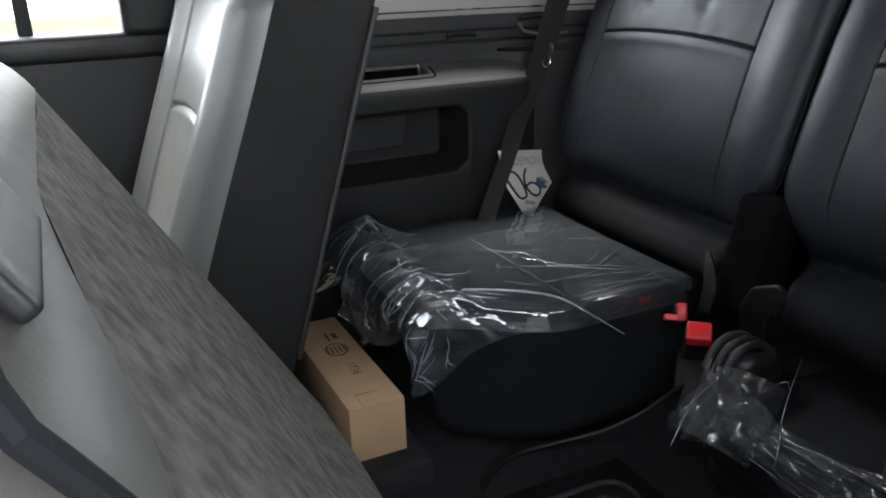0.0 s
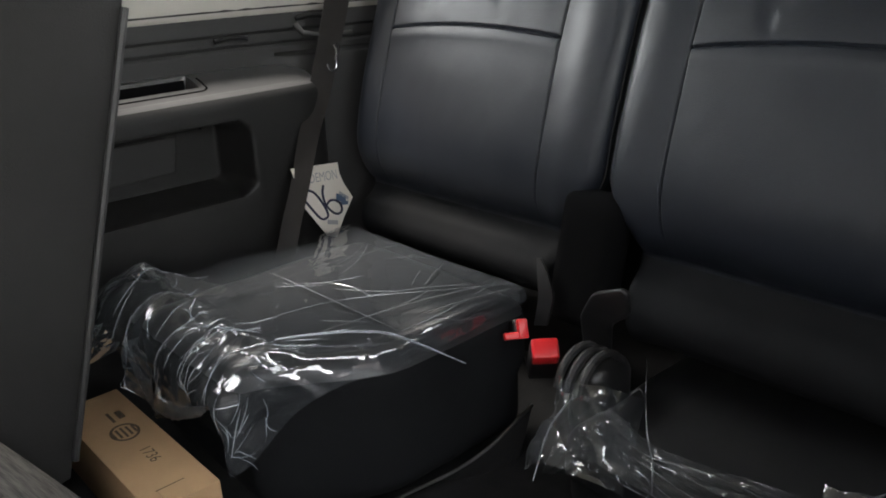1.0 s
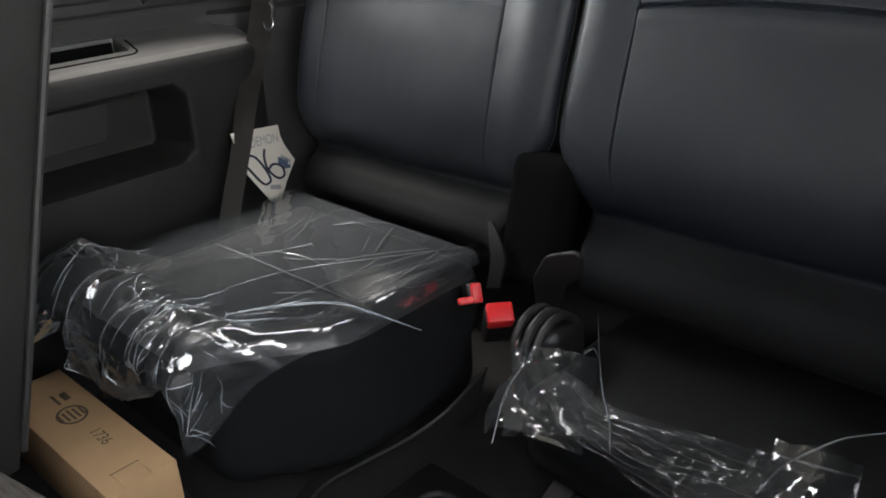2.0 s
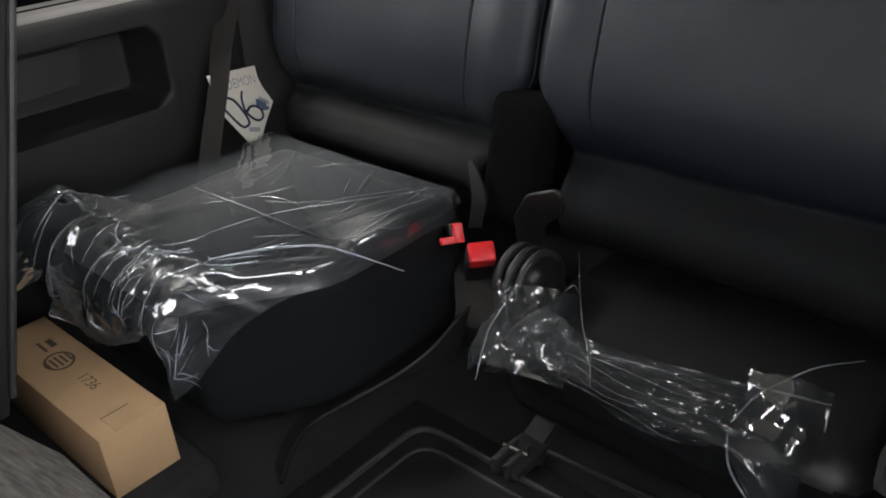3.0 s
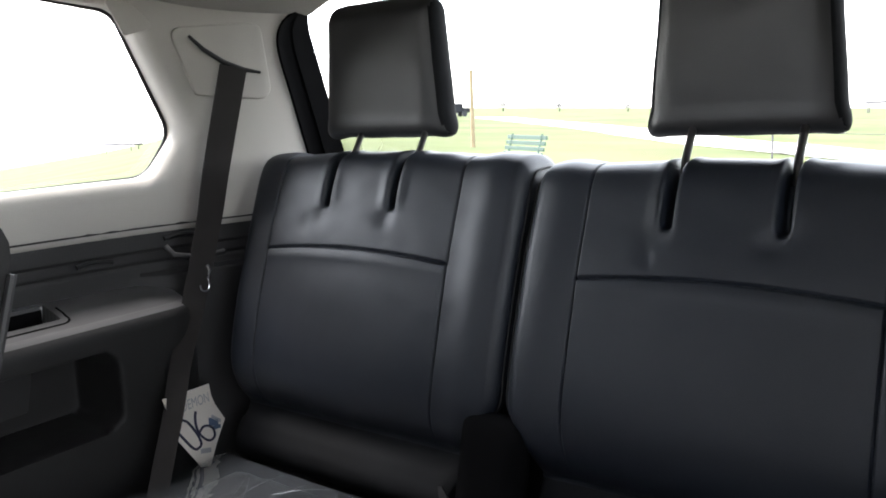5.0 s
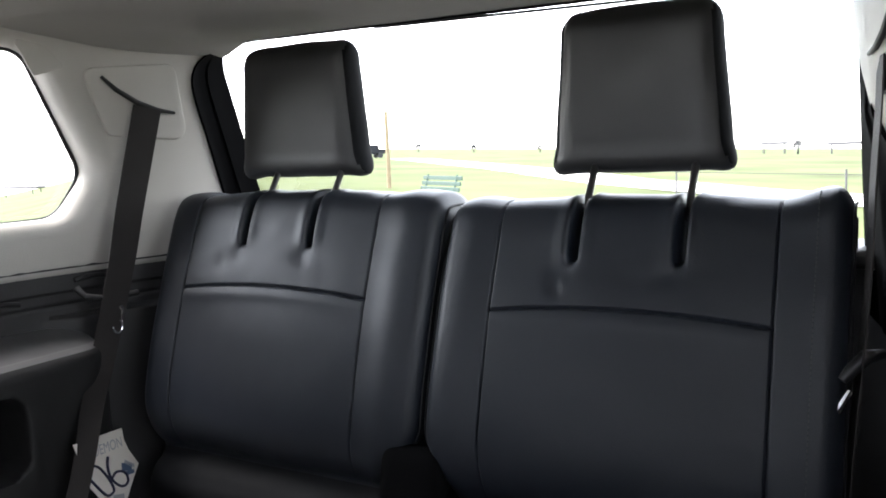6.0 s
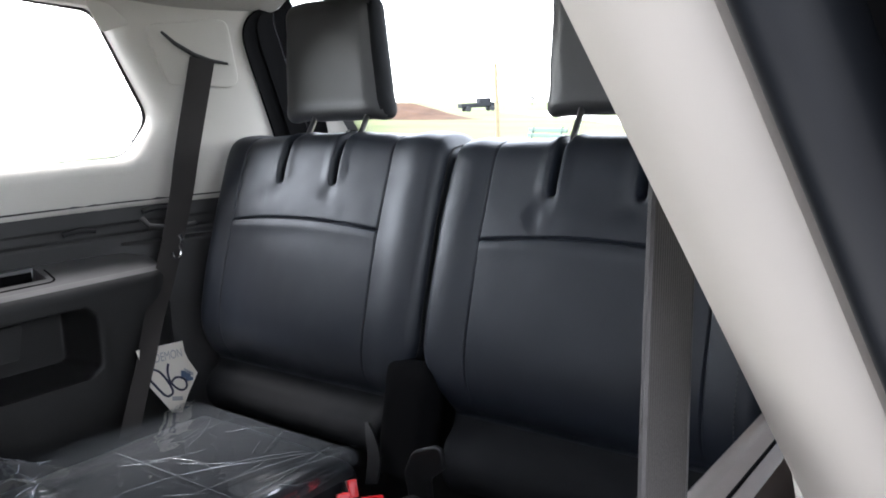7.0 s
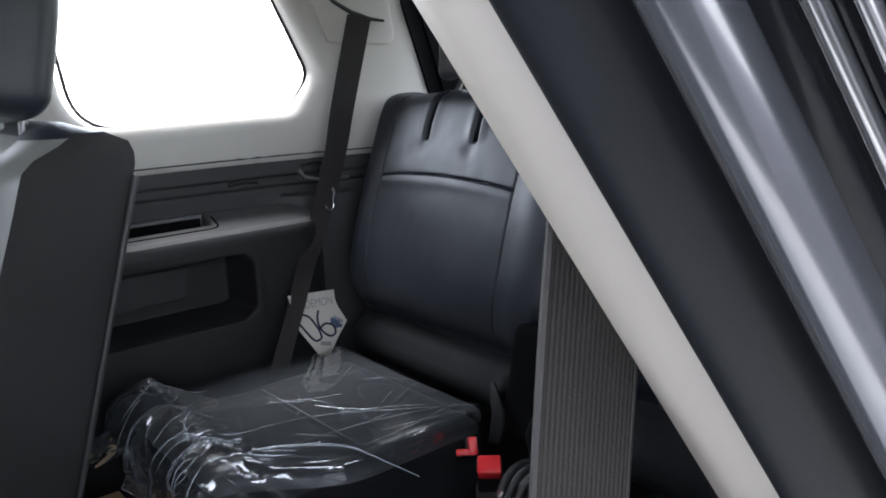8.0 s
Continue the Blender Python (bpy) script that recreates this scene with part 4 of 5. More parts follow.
part("body_flange", strip([(0.0715, -0.024)] + [(0.0785 - 0.0064 * math.cos(a), -0.015 + 0.0105 * math.sin(a)) for a in span(0.0, math.pi, 30)] + [(0.085, -0.024)]), BODY_FLANGE, pillar, "black body flange, made metallic to show a highlight")


def ridge_at(c, w, h):
    return [(c - w * math.cos(a), -0.0145 + h * math.sin(a)) for a in span(0, math.pi, 9)]


part("body_panel", strip([(0.083, -0.022), (0.0850, -0.0145), (0.092, -0.0145)] + [(0.1012, -0.0148), (0.108, -0.0148), (0.140, -0.015), (0.152, -0.022), (0.25, -0.10), (0.26, -0.2)]),
     BLACK_PAINT, pillar, "gloss black painted door frame")


# reflections along the folded edges, put in as separate bright beads
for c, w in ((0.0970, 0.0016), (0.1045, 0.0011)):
    part("edge_glint", strip(ridge_at(c, w, 0.0022)), EDGE_GLINT, pillar, "folded edge of the door frame, its glint put in as bright metal")


# ---- belts and buckles ----
belt_a = thing("seat_belt", "grey seat belt hanging from the far side lining, shade painted in", "seat belt", "seat belts")
part("webbing", ribbon([(-0.526, -0.014, 1.037), (-0.539, -0.057, 0.872), (-0.543, -0.080, 0.782), (-0.530, -0.140, 0.644), (-0.505, -0.186, 0.580), (-0.476, -0.228, 0.518), (-0.459, -0.263, 0.462), (-0.450, -0.287, 0.414)],
                       [0.046, 0.046, 0.044, 0.040, 0.036, 0.033, 0.033, 0.033], [(0.35, 1, -0.25), (0.3, 1, -0.1)] + [(0.3, 1, 0)] * 6), SHADED_WEBBING, belt_a)
part("guide", tube([(-0.568, -0.148, 0.756), (-0.556, -0.142, 0.742), (-0.545, -0.10, 0.733), (-0.54, -0.055, 0.735)], [0.006, 0.005, 0.004, 0.005], 10), PLASTIC, belt_a, "grey belt guide")
hook = [(-0.530, -0.100, 0.722), (-0.529, -0.096, 0.712), (-0.529, -0.100, 0.700)] + [(-0.530, -0.108 + 0.009 * math.cos(a), 0.690 + 0.012 * math.sin(a)) for a in span(0.6, -3.2, 12)]
part("tongue", tube(hook, [0.0040, 0.0032] + [0.0024] * 13, 8), CHROME, belt_a, "steel belt tongue")

belt_b = thing("seat_belt", "grey seat belt hanging beside the door-side lining, shade painted in", "seat belt", "seat belts")
part("webbing", ribbon([(0.537, 0.010, 1.024), (0.536, 0.010, 0.97), (0.533, 0.0, 0.893), (0.531, -0.01, 0.803), (0.525, -0.022, 0.705), (0.518, -0.04, 0.60), (0.512, -0.07, 0.42)],
                       [0.046] * 7, [(-0.16, 1, 0)] * 7), SHADED_WEBBING, belt_b)
part("guide", tube([(0.510, -0.045, 0.694), (0.517, -0.040, 0.703), (0.531, -0.030, 0.717), (0.547, -0.018, 0.719)], [0.005, 0.007, 0.008, 0.005], 10), BLACK_PLASTIC, belt_b, "black belt guide")
part("tongue", tube([(0.518, -0.045, 0.684), (0.502, -0.050, 0.654)], [0.0035, 0.005], 8), CHROME, belt_b, "steel belt tongue")

belt_c = thing("seat_belt", "grey ribbed seat belt hanging inside the door pillar", "seat belt", "seat belts")
BELT_C = [(0.657, -0.652, 1.12), (0.663, -0.707, 0.95), (0.667, -0.734, 0.78), (0.670, -0.748, 0.60), (0.671, -0.756, 0.30)]
part("webbing", ribbon(BELT_C, [0.047] * 5, [(-0.10, 1, 0.15)] * 5, steps=14), WEBBING, belt_c)
side = Vector((-0.10, 1, 0.15)).normalized()
table = [(i, *p) for i, p in enumerate(BELT_C)]
for k in (-1, 1):
    pts = [Vector(lerp_table(table, t)) + side * k * 0.0236 for t in span(0, 4, 41)]
    part("selvedge", tube(pts, 0.0013, 6), WEBBING, belt_c, "rounded woven edge of the belt")


def buckle(at, turn, tilt, hooked):
    th = thing("belt_buckle", "black seat belt buckle with a red button", "buckle", "belt buckles")
    m = Matrix.Translation(at) @ Matrix.Rotation(radians(turn), 4, "Z") @ Matrix.Rotation(radians(tilt), 4, "X")
    body = box(0.001 if hooked else -0.018, 0.018, -0.013, 0.013, -0.075, -0.016 if hooked else -0.004, 0.004, 3)
    bmesh.ops.transform(body, matrix=m, verts=body.verts)
    part("housing", body, BLACK_PLASTIC, th)
    if hooked:
        red = box(-0.015, 0.015, -0.0135, -0.004, -0.012, 0.004, 0.002, 2)
        box(0.003, 0.0155, -0.0135, 0.012, -0.008, 0.006, 0.002, 2, bm=red)
    else:
        red = box(-0.0165, 0.0165, -0.0145, 0.012, -0.020, 0.004, 0.003, 3)
    bmesh.ops.transform(red, matrix=m, verts=red.verts)
    part("button", red, RED, th, "red release button")
    stalk = ribbon([m @ Vector((0, 0, -0.07)), m @ Vector((0, 0.02, -0.12)), m @ Vector((0, 0.06, -0.16))], [0.026] * 3, [m.to_3x3() @ Vector((1, 0, 0))] * 3, 0.004)
    part("stalk", stalk, BLACK_PLASTIC, th)
    return th


buckle((0.036, -0.220, 0.398), 48, 40, False)
buckle((-0.018, -0.215, 0.404), 55, 62, True)

# ---- paper card behind the belt ----
card = thing("paper_card", "creased white paper card tucked behind the seat belt", "card")
card_at = lambda a, b, d=0.0: Vector((-0.553 - (b - 0.513) * 0.25 - 0.55 * (a + 0.102) + d, a, b))
cb = plate_with_holes([(-0.238, 0.543), (-0.180, 0.531), (-0.100, 0.514), (-0.103, 0.496), (-0.097, 0.478), (-0.079, 0.446), (-0.120, 0.424), (-0.155, 0.402), (-0.182, 0.413), (-0.224, 0.474)], [], 0.0012,
                      lambda a, b, d: card_at(a, b, d + 0.003 * noise.noise(Vector((a * 25, b * 25, 4)))))
part("sheet", cb, PAPER, card, smooth=False)


def card_bar(a, b, w, h, turn, mat, name="print"):
    t = radians(turn)
    bm = bmesh.new()
    quad = []
    for p, q in ((-w, -h), (w, -h), (w, h), (-w, h)):
        quad.append(bm.verts.new(card_at(a + (p * math.cos(t) - q * math.sin(t)) / 2, b + (p * math.sin(t) + q * math.cos(t)) / 2, 0.0016)))
    bm.faces.new(quad)
    part(name, bm, mat, card, smooth=False)


def card_line(a0, b0, a1, b1, h, mat):
    card_bar((a0 + a1) / 2, (b0 + b1) / 2, math.hypot(a1 - a0, b1 - b0) + h * 0.6, h, math.degrees(math.atan2(b1 - b0, a1 - a0)), mat)


# two handwritten characters, a printed word above them and a small blue mark
for stroke in ([(-0.212, 0.502), (-0.191, 0.489), (-0.174, 0.464), (-0.168, 0.446), (-0.176, 0.442), (-0.193, 0.449), (-0.223, 0.488)],
               [(-0.162, 0.493), (-0.169, 0.482), (-0.168, 0.463), (-0.152, 0.444), (-0.136, 0.436), (-0.124, 0.438), (-0.124, 0.449), (-0.136, 0.459), (-0.152, 0.464), (-0.165, 0.461)]):
    table = [(i, *q) for i, q in enumerate(stroke)]
    pts = [lerp_table(table, t) for t in span(0, len(stroke) - 1, 5 * (len(stroke) - 1) + 1)]
    part("handwriting", tube([card_at(a, b, 0.0022) for a, b in pts], 0.0021, 6), PAPER_INK, card, "dark blue handwritten character")
word = bpy.data.curves.new("word", "FONT")
word.body, word.size = "DEMON", 0.024
tmp = new("word_tmp", word)
letters = bpy.data.meshes.new_from_object(tmp.evaluated_get(bpy.context.evaluated_depsgraph_get()))
bpy.data.objects.remove(tmp)
bm = bmesh.new()
bm.from_mesh(letters)
bpy.data.meshes.remove(letters)
for v in bm.verts:
    x, y = v.co.x, v.co.y
    v.co = card_at(-0.199 + x * 0.98 + y * 0.10, 0.508 - x * 0.20 + y * 0.9, 0.0030)
part("printed_word", bm, PAPER_GREY, card, "pale printed word", smooth=False)
card_line(-0.128, 0.462, -0.106, 0.452, 0.012, PAPER_BLUE)
card_line(-0.118, 0.466, -0.096, 0.450, 0.006, PAPER_GREY)
card_line(-0.122, 0.449, -0.100, 0.443, 0.006, PAPER_BLUE)
card_line(-0.172, 0.434, -0.146, 0.424, 0.007, PAPER_GREY)

# ---- outside ----
# the field falls away on the far side of the car: (bearing, weight of the fall, slope)
FALL = [(128, 0.0, -0.01), (138, 0.0, -0.01), (142, 0.75, -0.015), (148, 1.0, -0.029), (157, 1.0, -0.046), (170, 1.0, -0.052), (200, 1.0, -0.052), (225, 0.0, -0.02), (240, 0.0, -0.02)]


def GZ(x, y):
    a, b = x - 0.65, y + 0.95
    weight, slope = lerp_table(FALL, math.degrees(math.atan2(b, a)) % 360)
    weight = min(1.0, max(0.0, weight)) * smoothstep(8, 26, math.hypot(a, b))
    return -0.5 - (1 - weight) * (0.0373 * a + 0.0224 * b) + weight * slope * math.hypot(a, b)


def ground_at(u, v):
    r = 0.0 if u == 0 else 1.5 * (1600 / 1.5) ** ((u - 1) / 47)
    a = 2 * math.pi * v / 180
    x, y = r * math.cos(a), r * math.sin(a)
    return (x, y, GZ(x, y) + 0.05 * noise.noise(Vector((x * 0.2, y * 0.2, 0))) * min(1, max(0, r - 8) / 10))


solid("ground", sheet(range(49), range(181), ground_at), GRASS, "pale green mown grass field", "grass", kind="structure")


def patch(rows, lift):
    """A strip on the ground from rows of (x, y, half width)."""
    def at(u, v):
        x, y, w = lerp_table([(i, *r) for i, r in enumerate(rows)], u)
        x2, y2, _ = lerp_table([(i, *r) for i, r in enumerate(rows)], min(len(rows) - 1, u + 0.05))
        x1, y1, _ = lerp_table([(i, *r) for i, r in enumerate(rows)], max(0, u - 0.05))
        d = Vector((x2 - x1, y2 - y1)).normalized()
        px, py = x - d.y * w * v, y + d.x * w * v
        return (px, py, GZ(px, py) + lift + 0.05 * noise.noise(Vector((px * 0.2, py * 0.2, 0))) * min(1, max(0, math.hypot(px, py) - 8) / 10))
    return sheet(span(0, len(rows) - 1, 50), span(-1, 1, 9), at)


# run far out on one side to imitate glare in the side window
solid("pavement", patch([(-70, 0, 10), (-30, -1.0, 8.5), (-9, -0.5, 6.5), (0, -0.5, 6.5), (9, -0.5, 6.5), (22, -1.0, 6.5)], 0.05), GRAVEL, "pale gravel parking place around the car, drawn out to whiten the window view", "gravel", kind="structure")
solid("road", patch([(14, 14, 2.0), (2, 22, 2.0), (-9, 32, 2.2), (-24, 52, 2.5), (-60, 95, 3)], 0.03), GRAVEL, "pale gravel path curving over the grass", "path", kind="structure")

# ---- clear film over the seat cushions ----
def ridge(p):
    """Sharp-crested creases."""
    return 1 - 2 * abs(noise.noise(p))


def drop(t, r):
    """How far round a rounded edge: (outward, down) for arc length t past its start."""
    if t <= 0:
        return 0.0, 0.0
    q = r * math.pi / 2
    if t < q:
        return r * math.sin(t / r), r * (1 - math.cos(t / r))
    return r, r + (t - q)


def tri(t):
    """Triangle wave: straight flanks between sharp crests."""
    return abs((t % 1.0) * 2 - 1)


def crumpled(a, b, seed, slope, freqs=(12, 21, 37, 66, 115)):
    """Flat facets between sharp creases, as crushed film has them."""
    rng = random.Random(int(seed * 17) + 3)
    h = 0.0
    for f in freqs:
        t = rng.uniform(0, math.pi)
        bend = 0.9 * noise.noise(Vector((a * f * 0.45 + seed, b * f * 0.45, f)))
        gain = max(0.0, 0.55 + 1.6 * noise.noise(Vector((a * f * 0.3, b * f * 0.3 + seed, f + 5.0))))
        h += gain * slope / (2 * f) * tri((a * math.cos(t) + b * math.sin(t)) * f + bend)
    return h


def film_cover(x0, x1, y0, ztop, length, ends, left_hang, slope, seed, quiet=0.02, right_hang=None):
    """A loose sheet over a cushion: w across from the left rim, s from the rear to the front edge and down."""
    r = 0.042
    def at(u, v):
        width = x1 - x0
        w = u * width
        end = lerp_table(ends, max(0.0, min(1.0, u)))[0]
        s = v * end
        if right_hang and u > 1:
            w = width + (u - 1) / 0.25 * lerp_table(right_hang, s)[0]
        ox, dx = drop(-w, r) if w < width / 2 else drop(w - width + 0.012, 0.012)
        oy, dy = drop(s - (length - r), r)
        x = x0 + max(0.0, w) - ox if w < width / 2 else min(x1 - 0.012, x0 + w) + ox
        y = y0 - min(s, length - r) - oy
        z = ztop - dx - dy
        front = smoothstep(length - 0.09, length - 0.02, s)
        hang = smoothstep(length - 0.03, length + 0.02, s)
        side = smoothstep(0.05, -0.03, w)
        corner = smoothstep(0.14, 0.02, w) * smoothstep(length - 0.16, length - 0.04, s)
        loose = max(front, 0.12 * side, 0.8 * corner)
        flap = smoothstep(width, width + 0.03, w)
        loose = max(loose, flap * (0.1 + 0.7 * smoothstep(0.27, 0.34, s)))
        c = (1 - 0.4 * hang) * crumpled(w + 0.2 * s, (s - 0.2 * w) * 0.42, seed, quiet + slope * loose)
        bag = (0.002 + 0.006 * loose) * noise.noise(Vector((w * 7 + seed, s * 7, 0)))
        n = Vector((-0.3 * side + flap, -hang, 1.1 - hang - 0.7 * flap)).normalized()
        q = Vector((x, y, z)) + n * (0.003 + c + bag + 0.014 * hang)
        q.x = narrowed(q.x, q.y, -0.254, -0.058)
        q.z = max(q.z, FLOOR_Z + 0.012)
        return q
    us = span(-left_hang, 1.0, 190) + (span(1.006, 1.25, 46) if right_hang else [])
    return sheet(us, span(0, 1, 210), at), at


def hairlines(at, count, seed, u_range, v_range, lengths, slant, radius, lift):
    """Fine white lines that follow a sheet of film, for the glints of its creases."""
    rng = random.Random(seed)
    bm = bmesh.new()
    for _ in range(count):
        u, v = rng.uniform(*u_range), rng.uniform(*v_range)
        a, n = rng.gauss(slant, 0.55), rng.uniform(*lengths)
        bend = rng.uniform(-0.5, 0.5)
        pts = []
        for t in span(0, 1, 9):
            uu, vv = u + n * t * math.sin(a + bend * t), v - n * t * math.cos(a + bend * t)
            pts.append(Vector(at(uu, max(0.02, min(1.0, vv)))) + Vector(lift))
        w = radius * rng.uniform(0.5, 1.1)
        tube(pts, [w * (0.25 + 0.75 * math.sin(math.pi * t)) for t in span(0.03, 0.97, 9)], 5, bm=bm)
    return bm


def film_tail(a0, a1, b0, b1, seed, slope=0.7, thick=0.010, n=46):
    """A twisted end of film between the edge a0-a1 and the edge b0-b1."""
    a0, a1, b0, b1 = (Vector(p) for p in (a0, a1, b0, b1))
    nrm = (a1 - a0).cross(b0 - a0).normalized()
    if nrm.dot(Vector((0.3, -1.0, 1.2))) < 0:
        nrm = -nrm
    def at(u, v):
        e0, e1 = a0.lerp(b0, v), a1.lerp(b1, v)
        p = e0.lerp(e1, u)
        w = (e1 - e0).length
        bulge = thick * math.sin(math.pi * u)
        return p + nrm * (bulge + crumpled(u * 0.06, v * 0.06, seed, slope, (11, 19, 33, 60)))
    return sheet(span(0, 1, n), span(0, 1, n), at)


def film_rope(pts, radius, seed):
    """Film gathered into a loose roll."""
    table = [(i, *p) for i, p in enumerate(pts)]
    def at(a, t):
        c = Vector(lerp_table(table, t))
        d = (Vector(lerp_table(table, min(len(pts) - 1, t + 0.05))) - Vector(lerp_table(table, max(0, t - 0.05)))).normalized()
        side = d.cross(Vector((0, 0, 1))).normalized()
        up = side.cross(d)
        k = radius * (0.75 + 0.35 * math.sin(2.5 * t + seed)) + crumpled(a * 0.02, t * 0.05, seed, 0.45, (31, 57, 96))
        return c + side * math.cos(a) * k + up * math.sin(a) * k * 0.7
    return sheet(span(0, 2 * math.pi, 30), span(0, len(pts) - 1, 90), at)


def crease(points, radius, parent, name="crease"):
    table = [(i, *p) for i, p in enumerate(points)]
    pts = [lerp_table(table, t) for t in span(0, len(points) - 1, 8 * (len(points) - 1) + 1)]
    n = len(pts)
    part(name, tube(pts, [radius * (0.35 + 0.65 * math.sin(math.pi * (0.08 + 0.84 * i / (n - 1)))) for i in range(n)], 6), FILM_STRIP, parent)


film_a = thing("plastic_cover", "crinkled clear plastic film over the cushion, torn at its edge", "plastic film", "plastic covers")
cover_bm, cover_at = film_cover(-0.455, -0.058, -0.150, 0.424, 0.395,
                         [(0.0, 0.430), (0.04, 0.430), (0.14, 0.445), (0.24, 0.480), (0.34, 0.492), (0.5, 0.472), (0.65, 0.442), (0.78, 0.425), (0.9, 0.425), (1.0, 0.425), (1.25, 0.425)],
                         0.05, 0.72, 0.0, right_hang=[(0.0, 0.012), (0.12, 0.018), (0.22, 0.022), (0.28, 0.030), (0.33, 0.062), (0.365, 0.105), (0.385, 0.112), (0.41, 0.085), (0.43, 0.06)])
part("sheet", cover_bm, FILM, film_a, angle=12)
# light caught on the creases, drawn as pale tubes along the sheet
tagged(part("crease_glint", hairlines(cover_at, 70, 5, (0.02, 0.98), (0.72, 1.0), (0.03, 0.14), 0.15, 0.0009, (0, -0.0012, 0.0015)), FILM_STRIP, film_a, "glints of the creases, drawn as fine white tubes"), kind="stuff")
tagged(part("crease_glint", hairlines(cover_at, 16, 9, (0.25, 1.0), (0.12, 0.7), (0.12, 0.34), 0.35, 0.0008, (0, 0, 0.0015)), FILM_VEIL, film_a, "faint long glints drawn along creases"), kind="stuff")
tagged(part("crease_glint", hairlines(cover_at, 18, 12, (1.02, 1.2), (0.84, 0.97), (0.04, 0.12), 1.3, 0.0008, (0.0015, -0.001, 0.0)), FILM_STRIP, film_a, "glints drawn on the creases of the hanging corner"), kind="stuff")
part("gathered_end", film_tail((-0.400, -0.562, 0.425), (-0.405, -0.562, 0.385), (-0.470, -0.590, 0.400), (-0.500, -0.588, 0.335), 2.0), FILM_VEIL, film_a, angle=12)
part("gathered_end", film_tail((-0.402, -0.558, 0.420), (-0.408, -0.558, 0.380), (-0.478, -0.580, 0.390), (-0.490, -0.580, 0.340), 4.0), FILM, film_a, angle=12)
part("hem", film_rope([(-0.412, -0.562, 0.385), (-0.385, -0.565, 0.345), (-0.335, -0.567, 0.318), (-0.265, -0.567, 0.334), (-0.195, -0.566, 0.366)], 0.0036, 6.0), FILM_VEIL, film_a, angle=12)
# pale ribbons drawn where the creases of the top catch light
for c in ([(-0.376, -0.357, 0.430), (-0.285, -0.356, 0.432), (-0.194, -0.355, 0.432), (-0.088, -0.351, 0.429)], [(-0.071, -0.138, 0.429), (-0.132, -0.233, 0.432), (-0.208, -0.344, 0.432), (-0.238, -0.428, 0.430)],
          [(-0.096, -0.165, 0.430), (-0.118, -0.240, 0.432), (-0.135, -0.310, 0.432), (-0.154, -0.419, 0.430)], [(-0.210, -0.160, 0.430), (-0.188, -0.200, 0.432), (-0.167, -0.237, 0.430)],
          [(-0.285, -0.213, 0.431), (-0.255, -0.182, 0.433), (-0.224, -0.158, 0.431)], [(-0.114, -0.186, 0.431), (-0.160, -0.255, 0.433), (-0.197, -0.315, 0.431)],
          [(-0.070, -0.170, 0.430), (-0.085, -0.240, 0.432), (-0.100, -0.303, 0.430)]):
    table = [(i, *p) for i, p in enumerate(c)]
    pts = [lerp_table(table, t) for t in span(0, len(c) - 1, 4 * (len(c) - 1) + 1)]
    d = Vector(c[-1]) - Vector(c[0])
    across = Vector((-d.y, d.x, 0)).normalized()
    part("crease", ribbon(pts, [0.0006 + 0.0016 * math.sin(math.pi * k / (len(pts) - 1)) for k in range(len(pts))], [across] * len(pts), 0.0005, 3), FILM_VEIL, film_a)
thread = thing("plastic_thread", "thin white plastic strip curling off the cushion cover", "plastic strip", "plastic strips")
crease([(-0.174, -0.470, 0.432), (-0.151, -0.438, 0.434), (-0.121, -0.403, 0.435), (-0.085, -0.371, 0.434), (-0.050, -0.350, 0.424), (-0.025, -0.297, 0.385)], 0.0017, thread, "strip")

film_b = thing("plastic_cover", "clear plastic film gathered along the lowered cushion", "plastic film", "plastic covers")
part("gathered_end", film_tail((0.081, -0.217, 0.349), (0.150, -0.172, 0.346), (0.100, -0.300, 0.288), (0.205, -0.290, 0.306), 9.0, 0.7, 0.022), FILM_FOLD, film_b, angle=12)
part("gathered_end", film_tail((0.076, -0.205, 0.346), (0.190, -0.235, 0.352), (0.086, -0.296, 0.272), (0.224, -0.268, 0.312), 11.0, 0.8, 0.016), FILM, film_b, angle=12)
part("gathered_end", film_tail((0.378, -0.215, 0.348), (0.452, -0.188, 0.346), (0.388, -0.286, 0.318), (0.462, -0.268, 0.312), 12.0, 0.7, 0.018), FILM_FOLD, film_b, angle=12)
part("gathered_end", film_tail((0.385, -0.276, 0.335), (0.455, -0.262, 0.325), (0.425, -0.290, 0.268), (0.462, -0.280, 0.268), 14.0, 0.6, 0.014), FILM, film_b, angle=12)


def film_band(upper, lower, seed):
    """Film drawn tight between two gathered ends: long parallel pleats over the cushion's front edge."""
    ta, tb = ([(i, *p) for i, p in enumerate(e)] for e in (upper, lower))
    def at(u, v):
        a, b = Vector(lerp_table(ta, v)), Vector(lerp_table(tb, v))
        p = a.lerp(b, u)
        pleat = tri(u * 4.5 + 0.9 * noise.noise(Vector((v * 0.7, u * 1.5, seed)))) * 0.0045 + tri(u * 11 + 1.3 * noise.noise(Vector((v * 0.9, u * 2, seed + 4)))) * 0.0016
        return p + Vector((0, -0.75, 0.65)) * (0.010 * math.sin(math.pi * u) + pleat + crumpled(u * 0.05, v * 0.05, seed, 0.5, (20, 45, 90)))
    return sheet(span(0, 1, 60), span(0, len(upper) - 1, 120), at)


UPPER = [(0.150, -0.225, 0.344), (0.205, -0.243, 0.342), (0.260, -0.238, 0.342), (0.320, -0.226, 0.342), (0.375, -0.215, 0.342), (0.425, -0.202, 0.342)]
